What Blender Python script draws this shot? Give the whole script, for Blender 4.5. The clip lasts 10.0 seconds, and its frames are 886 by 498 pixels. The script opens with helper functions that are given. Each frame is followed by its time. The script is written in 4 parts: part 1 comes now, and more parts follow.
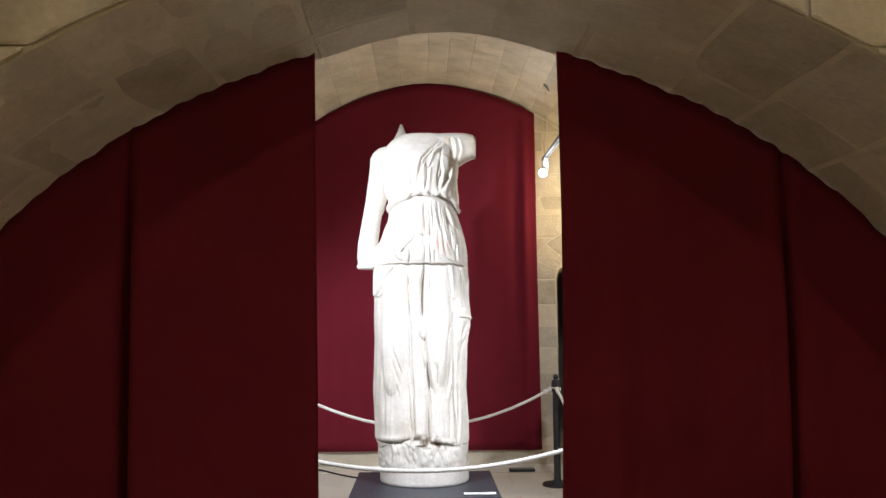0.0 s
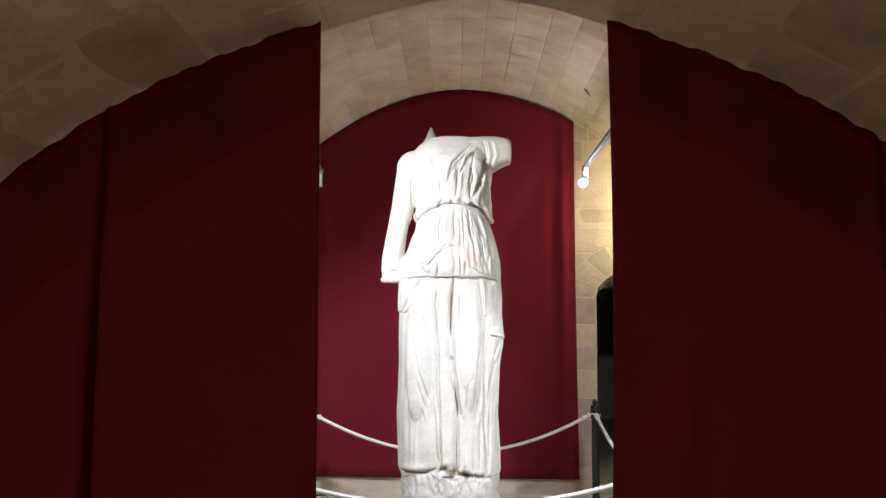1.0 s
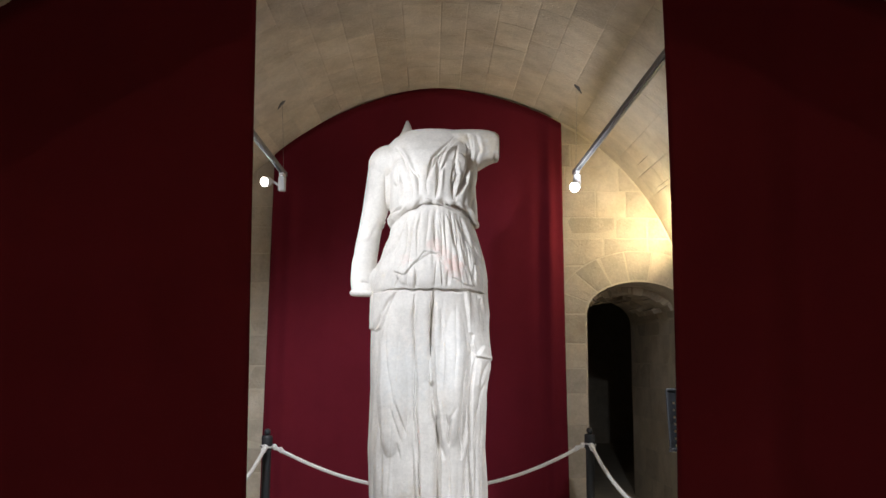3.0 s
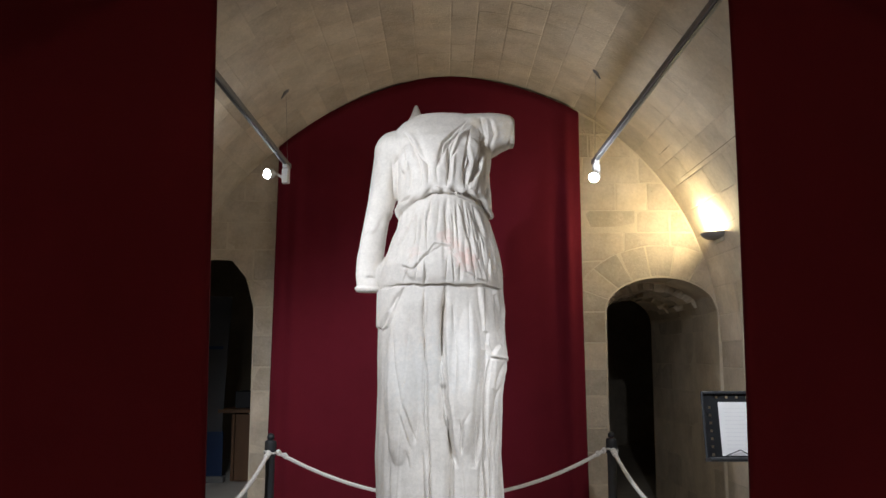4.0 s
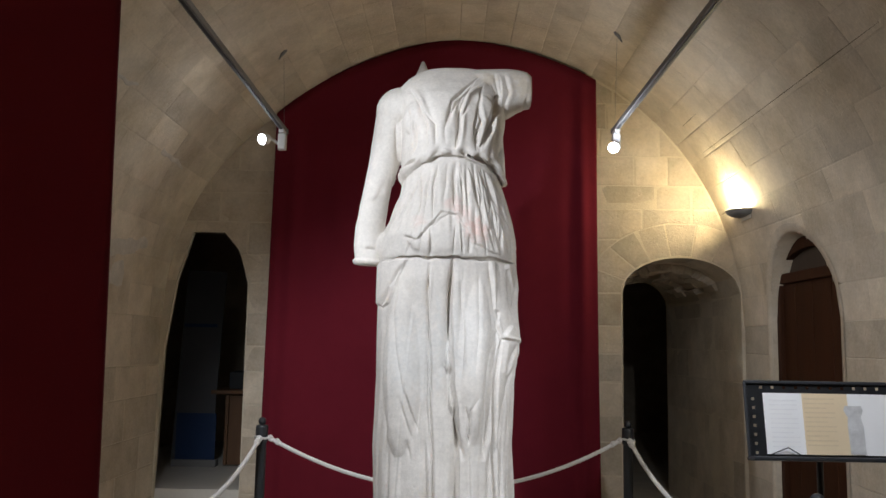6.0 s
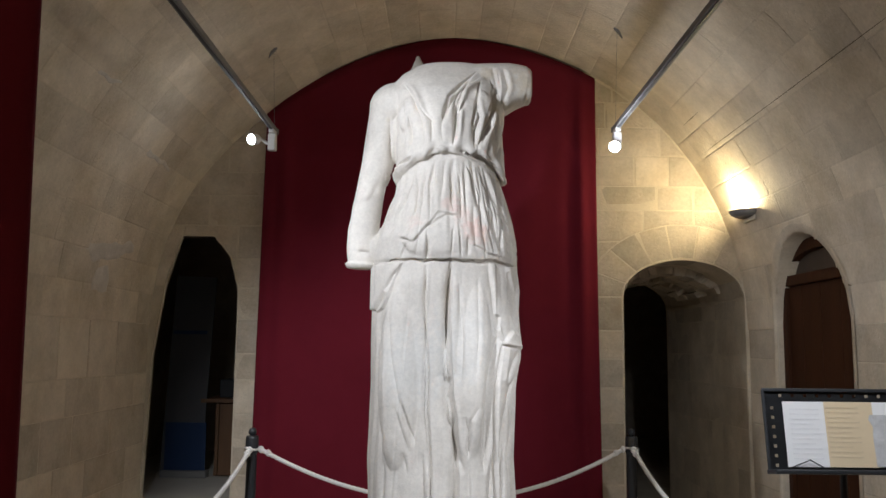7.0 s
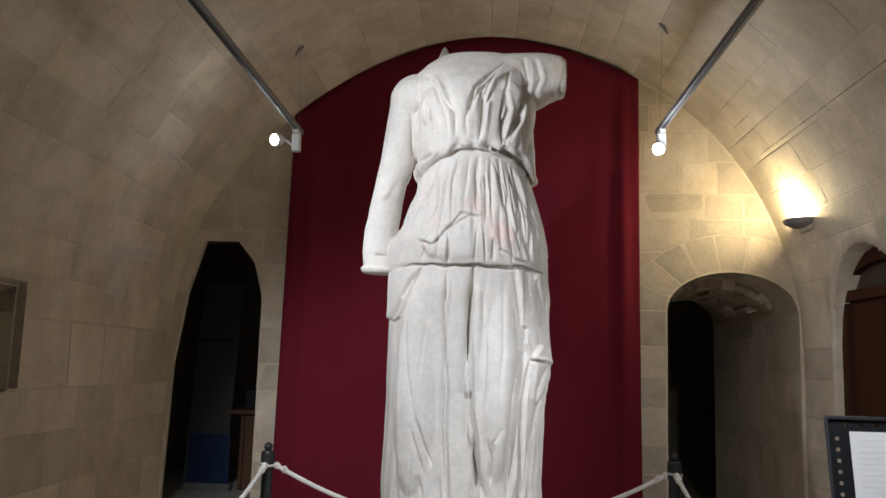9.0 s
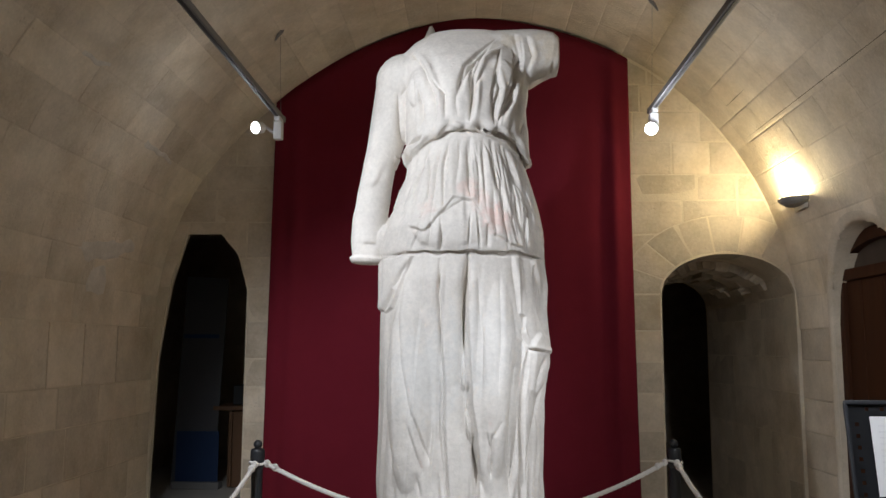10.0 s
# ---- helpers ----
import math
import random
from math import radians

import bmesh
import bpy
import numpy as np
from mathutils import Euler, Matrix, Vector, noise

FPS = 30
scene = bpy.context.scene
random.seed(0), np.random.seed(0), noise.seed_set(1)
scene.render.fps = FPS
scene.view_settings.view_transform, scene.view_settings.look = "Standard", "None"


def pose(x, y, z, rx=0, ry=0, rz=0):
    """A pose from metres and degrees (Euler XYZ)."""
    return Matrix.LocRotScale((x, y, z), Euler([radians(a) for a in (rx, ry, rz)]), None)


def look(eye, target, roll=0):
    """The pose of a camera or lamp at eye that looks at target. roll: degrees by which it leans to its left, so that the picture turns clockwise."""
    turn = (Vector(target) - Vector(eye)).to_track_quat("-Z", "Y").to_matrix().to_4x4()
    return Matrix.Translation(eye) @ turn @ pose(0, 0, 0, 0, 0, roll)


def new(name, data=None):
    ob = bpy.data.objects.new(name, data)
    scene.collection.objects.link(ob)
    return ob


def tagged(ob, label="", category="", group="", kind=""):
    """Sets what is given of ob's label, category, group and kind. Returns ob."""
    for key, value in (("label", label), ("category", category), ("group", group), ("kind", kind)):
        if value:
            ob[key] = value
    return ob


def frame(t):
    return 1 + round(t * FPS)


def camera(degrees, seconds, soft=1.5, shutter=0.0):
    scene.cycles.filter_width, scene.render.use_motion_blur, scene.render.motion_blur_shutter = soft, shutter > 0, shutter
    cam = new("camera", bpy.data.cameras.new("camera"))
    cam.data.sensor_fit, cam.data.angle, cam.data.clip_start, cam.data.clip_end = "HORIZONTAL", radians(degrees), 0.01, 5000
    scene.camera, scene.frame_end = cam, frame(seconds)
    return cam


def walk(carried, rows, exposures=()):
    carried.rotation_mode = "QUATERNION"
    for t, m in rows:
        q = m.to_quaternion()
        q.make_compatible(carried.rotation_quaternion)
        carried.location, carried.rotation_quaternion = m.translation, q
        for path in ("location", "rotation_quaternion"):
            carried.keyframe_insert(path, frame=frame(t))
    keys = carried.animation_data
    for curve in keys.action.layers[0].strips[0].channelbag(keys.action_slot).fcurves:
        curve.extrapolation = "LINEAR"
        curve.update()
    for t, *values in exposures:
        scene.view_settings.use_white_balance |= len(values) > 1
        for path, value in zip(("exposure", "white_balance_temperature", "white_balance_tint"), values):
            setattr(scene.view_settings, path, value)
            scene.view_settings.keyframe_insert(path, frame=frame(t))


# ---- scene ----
cam = camera(57.1, 10.0)
PATH = [
    (0, (0.249, -0.177, 1.417), (0.298, 1.815, 1.592), -0.4),
    (0.5, (0.272, 0.053, 1.406), (0.284, 2.041, 1.625), -0.4),
    (1, (0.283, 0.262, 1.417), (0.246, 2.25, 1.637), 0.5),
    (1.5, (0.27, 0.454, 1.431), (0.242, 2.441, 1.652), 0.9),
    (2, (0.241, 0.652, 1.433), (0.243, 2.636, 1.684), 1.3),
    (2.5, (0.241, 0.789, 1.424), (0.275, 2.77, 1.693), 0.3),
    (4, (0.252, 1.255, 1.427), (0.249, 3.236, 1.697), 0.1),
    (4.5, (0.271, 1.368, 1.425), (0.248, 3.35, 1.695), 0.0),
    (5, (0.27, 1.477, 1.415), (0.243, 3.463, 1.655), 0.4),
    (5.5, (0.257, 1.571, 1.415), (0.234, 3.558, 1.64), 1.0),
    (7, (0.225, 1.833, 1.426), (0.225, 3.819, 1.667), 0.6),
    (7.5, (0.244, 1.92, 1.429), (0.229, 3.905, 1.669), 0.7),
    (8, (0.266, 2.005, 1.434), (0.215, 3.986, 1.706), 0.8),
    (8.5, (0.3, 2.08, 1.431), (0.21, 4.057, 1.718), 1.5),
    (9, (0.307, 2.133, 1.428), (0.199, 4.112, 1.699), 1.7),
    (9.5, (0.301, 2.192, 1.424), (0.182, 4.174, 1.666), 1.0),
    (10, (0.272, 2.267, 1.439), (0.201, 4.251, 1.683), 0.2),
]
EXPOSURES = [(0.0, 0.90), (0.5, 0.84), (1.0, 0.75), (1.5, 0.63), (2.5, 0.38), (4.0, 0.03), (5.5, -0.04), (10.0, -0.07)]

walk(cam, [(t, look(eye, target, roll)) for t, eye, target, roll in PATH], EXPOSURES)

# ---- the plan, in metres ----
CX, CZ, R = 0.275, 1.58, 2.25          # barrel vault: axis and radius
BACK, FRONT = 7.97, 2.55               # faces of the statue room's end walls
NEAR, REAR = 1.71, -3.40               # near face of the dividing arch, back of the first room
AX, AZ, AR = 0.328, 0.341, 1.990       # circle of the dividing arch


def vault_z(x):
    return CZ + math.sqrt(max(R * R - (x - CX) ** 2, 0.0))


def arch_z(x):
    return AZ + math.sqrt(max(AR * AR - (x - AX) ** 2, 0.0)) + 0.075 * math.exp(-(((x - AX) / 0.40) ** 2))


def passage_z(x):
    q = max(0.0, 1 - ((x - 2.047) / 0.458) ** 2)
    return 1.82 + 0.285 * math.sqrt(q)


def store_z(x):
    return float(np.interp(x, (-1.945, -1.87, -1.76, -1.43, -1.332, -1.32), (1.35, 1.88, 2.25, 2.25, 1.89, 1.86)))


# ---- world and lights ----
world = bpy.data.worlds.new("world")
scene.world = world
world.use_nodes = True
world.node_tree.nodes["Background"].inputs[0].default_value = (1.0, 0.85, 0.7, 1)
world.node_tree.nodes["Background"].inputs[1].default_value = 0.006


def spot_light(name, eye, target, watts, degrees, blend, colour, size):
    data = bpy.data.lights.new(name, "SPOT")
    data.energy, data.spot_size, data.spot_blend, data.color, data.shadow_soft_size = watts, radians(degrees), blend, colour, size
    ob = new(name, data)
    ob.matrix_world = look(eye, target)
    return ob


def point_light(name, eye, watts, colour, size):
    data = bpy.data.lights.new(name, "POINT")
    data.energy, data.color, data.shadow_soft_size = watts, colour, size
    ob = new(name, data)
    ob.location = eye
    return ob


COOL, WARM = (0.92, 0.97, 1.06), (1.0, 0.85, 0.52)
spot_light("spot_key", (-0.79, 3.72, 2.675), (0.20, 5.50, 1.28), 148, 86, 0.5, COOL, 0.035)
spot_light("spot_wash_left", (-0.86, 4.17, 2.70), (-0.38, 7.9, 0.80), 122, 47, 0.95, COOL, 0.14)
spot_light("spot_low_right", (1.27, 3.62, 2.68), (0.30, 5.4, 0.42), 112, 44, 0.8, COOL, 0.035)
spot_light("spot_wash_right", (1.33, 3.33, 2.70), (1.66, 5.8, 0.6), 88, 92, 0.9, COOL, 0.035)
point_light("spot_back_left", (-1.08, 6.74, 2.68), 1.3, COOL, 0.03)
point_light("spot_back_right", (1.29, 6.70, 2.64), 7, COOL, 0.03)
point_light("sconce_light", (2.262, 7.47, 2.412), 28, WARM, 0.03)
point_light("sconce_light_first_room", (2.25, -0.45, 2.45), 11, WARM, 0.03)
point_light("sconce_light_first_room", (-1.70, -0.45, 2.45), 11, WARM, 0.03)
# added fill: pools on the floor that bounce up to the arch soffit
spot_light("fill_spot_first_room", (-0.35, 1.20, 2.80), (-0.35, 0.95, 0.0), 240, 40, 0.8, COOL, 0.04)
spot_light("fill_spot_first_room", (0.95, 1.20, 2.80), (0.95, 0.95, 0.0), 240, 40, 0.8, COOL, 0.04)


# ---- materials ----
def material(name, base, rough=0.7, vary=0.15, scale=6.0, fine=60.0, bump=0.2, depth=0.01, metal=0.0, tint=None, tint_amount=0.4, island=0.0, objects=0.0, sheen=0.0, pits=0.0, stretch=(1, 1, 1), coat=0.0, stains=(), spec=0.5):
    """A procedural surface: base colour with large and fine variation, a second tint in patches, relief."""
    m = bpy.data.materials.new(name)
    m.use_nodes = True
    nt = m.node_tree
    n, link = nt.nodes, nt.links.new
    bsdf = n["Principled BSDF"]
    tc = n.new("ShaderNodeTexCoord")
    geo = n.new("ShaderNodeNewGeometry")
    mp = n.new("ShaderNodeMapping")
    mp.inputs["Scale"].default_value = stretch
    link(geo.outputs["Position"], mp.inputs["Vector"])

    def tex(s, detail=6.0, rgh=0.6):
        t = n.new("ShaderNodeTexNoise")
        t.inputs["Scale"].default_value, t.inputs["Detail"].default_value, t.inputs["Roughness"].default_value = s, detail, rgh
        link(mp.outputs[0], t.inputs["Vector"])
        return t.outputs["Fac"]

    def maths(op, a, b):
        k = n.new("ShaderNodeMath")
        k.operation = op
        for i, v in enumerate((a, b)):
            if isinstance(v, (int, float)):
                k.inputs[i].default_value = v
            else:
                link(v, k.inputs[i])
        return k.outputs[0]

    def ramp(v, lo, hi):
        k = n.new("ShaderNodeMapRange")
        k.inputs[1].default_value, k.inputs[2].default_value = lo, hi
        link(v, k.inputs[0])
        return k.outputs[0]

    big, small = tex(scale), tex(fine, 4.0)
    value = maths("ADD", maths("MULTIPLY", maths("SUBTRACT", big, 0.5), vary * 2.6), maths("MULTIPLY", maths("SUBTRACT", small, 0.5), vary * 1.4))
    if island:
        value = maths("ADD", value, maths("MULTIPLY", maths("SUBTRACT", geo.outputs["Random Per Island"], 0.5), island))
    if objects:
        info = n.new("ShaderNodeObjectInfo")
        value = maths("ADD", value, maths("MULTIPLY", maths("SUBTRACT", info.outputs["Random"], 0.5), objects))
    value = maths("ADD", value, 1.0)
    mix = n.new("ShaderNodeMix")
    mix.data_type = "RGBA"
    mix.inputs[6].default_value, mix.inputs[7].default_value = (*base, 1), (*(tint or base), 1)
    link(maths("MULTIPLY", ramp(tex(scale * 0.45, 5.0, 0.7), 0.42, 0.68), tint_amount), mix.inputs[0])
    colour = mix.outputs[2]
    for at, radius, stain, amount in stains:
        far = n.new("ShaderNodeVectorMath")
        far.operation = "DISTANCE"
        link(geo.outputs["Position"], far.inputs[0])
        far.inputs[1].default_value = at
        spot = maths("MULTIPLY", ramp(maths("ADD", maths("MULTIPLY", far.outputs["Value"], 1 / radius), maths("MULTIPLY", maths("SUBTRACT", tex(28.0), 0.5), 2.2)), 1.0, 0.35), amount)
        more = n.new("ShaderNodeMix")
        more.data_type = "RGBA"
        link(spot, more.inputs[0])
        link(colour, more.inputs[6])
        more.inputs[7].default_value = (*stain, 1)
        colour = more.outputs[2]
    scaled = n.new("ShaderNodeVectorMath")
    scaled.operation = "SCALE"
    link(colour, scaled.inputs[0])
    link(value, scaled.inputs["Scale"])
    link(scaled.outputs[0], bsdf.inputs["Base Color"])
    bsdf.inputs["Metallic"].default_value = metal
    link(maths("ADD", rough - 0.08, maths("MULTIPLY", small, 0.16)), bsdf.inputs["Roughness"])
    bsdf.inputs["Specular IOR Level"].default_value = spec
    if sheen:
        bsdf.inputs["Sheen Weight"].default_value = sheen
        bsdf.inputs["Sheen Tint"].default_value = (*[min(1, c * 3) for c in base], 1)
    if coat:
        bsdf.inputs["Coat Weight"].default_value = coat
    if bump:
        height = maths("ADD", maths("MULTIPLY", big, 0.5), small)
        if pits:
            v = n.new("ShaderNodeTexVoronoi")
            v.inputs["Scale"].default_value = fine * 0.7
            link(mp.outputs[0], v.inputs["Vector"])
            hole = maths("MULTIPLY", maths("SUBTRACT", 1.0, ramp(v.outputs["Distance"], 0.05, 0.3)), ramp(tex(scale * 2.3), 0.5, 0.62))
            height = maths("SUBTRACT", height, maths("MULTIPLY", hole, pits))
        b = n.new("ShaderNodeBump")
        b.inputs["Strength"].default_value, b.inputs["Distance"].default_value = bump, depth
        link(height, b.inputs["Height"])
        link(b.outputs[0], bsdf.inputs["Normal"])
    return m


def glow(name, colour, strength):
    m = bpy.data.materials.new(name)
    m.use_nodes = True
    b = m.node_tree.nodes["Principled BSDF"]
    b.inputs["Base Color"].default_value = (*colour, 1)
    b.inputs["Emission Color"].default_value = (*colour, 1)
    b.inputs["Emission Strength"].default_value = strength
    return m


STONE = material("limestone", (0.56, 0.488, 0.388), 0.88, 0.26, 5.0, 48.0, 0.42, 0.008, tint=(0.41, 0.325, 0.215), tint_amount=0.6, island=0.24, objects=0.34, pits=1.0)
MORTAR = material("mortar", (0.60, 0.53, 0.415), 0.9, 0.2, 7.0, 70.0, 0.5, 0.008, tint=(0.56, 0.47, 0.34))
PINK, OCHRE, GREY = (0.72, 0.48, 0.42), (0.55, 0.44, 0.27), (0.62, 0.62, 0.60)
BROWN = (0.20, 0.15, 0.095)
MARBLE = material("marble", (0.770, 0.730, 0.675), 0.72, 0.24, 4.0, 70.0, 0.4, 0.004, tint=(0.56, 0.525, 0.475), tint_amount=0.75, pits=0.7,
                  stains=(((0.37, 5.23, 1.91), 0.07, PINK, 0.6), ((0.31, 5.22, 1.98), 0.06, PINK, 0.35), ((0.25, 5.20, 2.04), 0.06, PINK, 0.35), ((0.10, 5.22, 1.96), 0.05, PINK, 0.25), ((0.59, 5.42, 2.64), 0.09, OCHRE, 0.45), ((0.42, 5.40, 2.66), 0.05, OCHRE, 0.4),
                          ((0.25, 5.25, 0.635), 0.055, BROWN, 1.0), ((0.335, 5.25, 0.615), 0.045, BROWN, 1.0), ((-0.05, 5.32, 0.60), 0.04, BROWN, 1.0), ((0.15, 5.24, 0.70), 0.10, OCHRE, 0.25), ((0.38, 5.23, 0.47), 0.03, BROWN, 0.8), ((0.10, 5.22, 1.35), 0.22, GREY, 0.5), ((0.33, 5.22, 1.45), 0.20, GREY, 0.35)))
DRAPE = material("red_cloth", (0.150, 0.0128, 0.0245), 0.95, 0.14, 2.0, 420.0, 0.3, 0.002, tint=(0.110, 0.009, 0.016), spec=0.12)
FLOOR = material("floor_stone", (0.74, 0.71, 0.64), 0.45, 0.10, 1.6, 40.0, 0.15, 0.003, tint=(0.54, 0.50, 0.44), objects=0.1)
BLACK = material("black_paint", (0.022, 0.024, 0.028), 0.5, 0.15, 9.0, 120.0, 0.1, 0.002)
STEEL = material("grey_metal", (0.20, 0.195, 0.19), 0.62, 0.10, 9.0, 120.0, 0.05, 0.001)
WHITE = material("white_plastic", (0.72, 0.72, 0.72), 0.45, 0.04, 9.0, 120.0, 0.05, 0.001)
ROPE = material("white_rope", (0.82, 0.80, 0.77), 0.8, 0.10, 25.0, 300.0, 0.3, 0.002)
PLINTH = material("dark_plinth", (0.030, 0.034, 0.045), 0.45, 0.12, 5.0, 90.0, 0.08, 0.002)
PAPER = material("paper", (0.86, 0.86, 0.86), 0.6, 0.03, 8.0, 200.0, 0.05, 0.001)
CREAM = material("cream_paper", (0.74, 0.60, 0.40), 0.6, 0.05, 12.0, 200.0, 0.05, 0.001)
INK = material("print_ink", (0.67, 0.54, 0.36), 0.6, 0.1, 60.0, 300.0, 0.0)
PALE = material("pale_print", (0.80, 0.80, 0.81), 0.6, 0.1, 40.0, 300.0, 0.0)
GREYINK = material("grey_print", (0.56, 0.56, 0.56), 0.6, 0.25, 40.0, 300.0, 0.0)
WOOD = material("door_wood", (0.050, 0.018, 0.0075), 0.65, 0.35, 4.0, 60.0, 0.25, 0.003, tint=(0.028, 0.010, 0.005), stretch=(3, 3, 0.35), spec=0.14)
OAK = material("desk_wood", (0.15, 0.075, 0.035), 0.5, 0.2, 4.0, 60.0, 0.15, 0.003, stretch=(3, 3, 0.5))
GREYWOOD = material("grey_wood", (0.070, 0.050, 0.036), 0.7, 0.25, 4.0, 60.0, 0.2, 0.003, stretch=(3, 3, 0.5), spec=0.2)
PATCH = material("pale_plaster", (0.60, 0.555, 0.49), 0.9, 0.25, 9.0, 60.0, 0.3, 0.004, tint=(0.46, 0.41, 0.34))
# banner blue, darkened in the colour for the dim store room
DIM_BLUE = material("dimmed_blue_print", (0.008, 0.032, 0.10), 0.5, 0.1, 8.0, 80.0, 0.0)
JOINT_DARK = material("dark_joint", (0.17, 0.14, 0.10), 0.95, 0.3, 20.0, 90.0, 0.0)
# near-black grey: the store room's dimness is put into the colour
DIM_GREY = material("dimmed_print", (0.075, 0.077, 0.085), 0.6, 0.1, 6.0, 80.0, 0.0)
PLASTER = material("sconce_plaster", (0.55, 0.50, 0.42), 0.7, 0.06, 9.0, 90.0, 0.1, 0.002)
BULB = glow("lit_tube", (1.0, 0.72, 0.36), 60.0)
LENS = glow("lit_lens", (0.93, 0.97, 1.0), 40.0)


# ---- building helpers ----
def mesh_of(name, verts, faces, mat, smooth=False):
    me = bpy.data.meshes.new(name)
    me.from_pydata([tuple(v) for v in verts], [], [tuple(f) for f in faces])
    me.materials.append(mat)
    if smooth:
        me.polygons.foreach_set("use_smooth", [True] * len(me.polygons))
    me.update()
    return me


def under(ob, parent, label=""):
    if parent is not None:
        ob.parent = parent
    if label:
        ob["label"] = label
    return ob


def solid(name, verts, faces, mat, parent=None, label="", smooth=False):
    return under(new(name, mesh_of(name, verts, faces, mat, smooth)), parent, label)


def part(name, bm, mat, parent=None, label="", smooth=False):
    bmesh.ops.recalc_face_normals(bm, faces=bm.faces)
    me = bpy.data.meshes.new(name)
    bm.to_mesh(me)
    bm.free()
    me.materials.append(mat)
    if smooth:
        me.polygons.foreach_set("use_smooth", [True] * len(me.polygons))
    return under(new(name, me), parent, label)


def box(size, at=(0, 0, 0), bevel=0.004, segments=2, turn=None):
    bm = bmesh.new()
    bmesh.ops.create_cube(bm, size=1.0)
    bmesh.ops.scale(bm, vec=size, verts=bm.verts)
    if bevel:
        bmesh.ops.bevel(bm, geom=bm.edges[:], offset=bevel, segments=segments, affect="EDGES", profile=0.5)
    if turn is not None:
        bmesh.ops.transform(bm, matrix=turn, verts=bm.verts)
    bmesh.ops.translate(bm, vec=at, verts=bm.verts)
    return bm


def lathe(profile, n=24, at=(0, 0, 0), turn=None):
    """A turned body from (radius, height) pairs."""
    bm = bmesh.new()
    rings = []
    for r, z in profile:
        rings.append([bm.verts.new((max(r, 1e-4) * math.cos(6.2831853 * i / n), max(r, 1e-4) * math.sin(6.2831853 * i / n), z)) for i in range(n)])
    for a, b in zip(rings, rings[1:]):
        for i in range(n):
            bm.faces.new((a[i], a[(i + 1) % n], b[(i + 1) % n], b[i]))
    bm.faces.new(rings[0][::-1])
    bm.faces.new(rings[-1])
    if turn is not None:
        bmesh.ops.transform(bm, matrix=turn, verts=bm.verts)
    bmesh.ops.translate(bm, vec=at, verts=bm.verts)
    return bm


def tube(points, radius, n=8, lobes=0, twist=0.0, amount=0.12):
    """A round bar along points; lobes and twist lay it like a rope."""
    bm = bmesh.new()
    pts = [Vector(p) for p in points]
    rings, run, ref = [], 0.0, Vector((0.3, 0.2, 1)).normalized()
    for i, p in enumerate(pts):
        d = (pts[min(i + 1, len(pts) - 1)] - pts[max(i - 1, 0)]).normalized()
        side = d.cross(ref)
        if side.length < 0.1:
            side = d.cross(Vector((1, 0, 0)))
        side.normalize()
        up = side.cross(d)
        if i:
            run += (p - pts[i - 1]).length
        ring = []
        for k in range(n):
            a = 6.2831853 * k / n
            r = radius * (1 + (amount * abs(math.cos(lobes * (a - twist * run) / 2)) - amount / 2 if lobes else 0))
            ring.append(bm.verts.new(p + side * (r * math.cos(a)) + up * (r * math.sin(a))))
        rings.append(ring)
    for a, b in zip(rings, rings[1:]):
        for k in range(n):
            bm.faces.new((a[k], a[(k + 1) % n], b[(k + 1) % n], b[k]))
    bm.faces.new(rings[0][::-1])
    bm.faces.new(rings[-1])
    return bm


def thing(name, at, label, category, group="", kind=""):
    ob = new(name)
    ob.location = at
    return tagged(ob, label, category, group, kind)


def strip_wall(name, xs, low, high, y0, y1, label):
    """A thick wall across the room, standing between the curves low(x) and high(x)."""
    verts, faces = [], []
    for x in xs:
        a, b = low(x), high(x)
        e = y1(x) if callable(y1) else y1
        verts += [(x, y0, a), (x, y0, b), (x, e, a), (x, e, b)]
    for i in range(len(xs) - 1):
        p, q = 4 * i, 4 * i + 4
        faces += [(p, q, q + 1, p + 1), (p + 2, p + 3, q + 3, q + 2), (p, p + 2, q + 2, q), (p + 1, q + 1, q + 3, p + 3)]
    faces += [(0, 1, 3, 2), (p + 4, p + 6, p + 7, p + 5)]
    return tagged(solid(name, verts, faces, MORTAR), label, "wall", kind="structure")


def courses(lo, hi, height, rng, spread=0.12):
    """Heights of bed joints between lo and hi."""
    n = max(1, round((hi - lo) / height))
    cuts = [lo + (hi - lo) * i / n + (rng.uniform(-spread, spread) * height if 0 < i < n else 0) for i in range(n + 1)]
    return list(zip(cuts, cuts[1:]))


def lengths(lo, hi, size, rng):
    """Perpends between lo and hi, of uneven spacing."""
    cuts = [lo]
    while cuts[-1] < hi - 1e-6:
        step = size * rng.uniform(0.7, 1.4)
        cuts.append(hi if hi - cuts[-1] - step < 0.45 * size else cuts[-1] + step)
    return list(zip(cuts, cuts[1:]))


def clip(poly, inside, cross):
    """The part of a polygon on the inner side of a curve."""
    out = []
    for i, p in enumerate(poly):
        q = poly[(i + 1) % len(poly)]
        if inside(p):
            out.append(p)
        if inside(p) != inside(q):
            out.append(cross(p, q))
    return out


def bisect(inside):
    def cross(p, q):
        a, b = (p, q) if inside(p) else (q, p)
        for _ in range(18):
            m = ((a[0] + b[0]) / 2, (a[1] + b[1]) / 2)
            a, b = (m, b) if inside(m) else (a, m)
        return a
    return cross


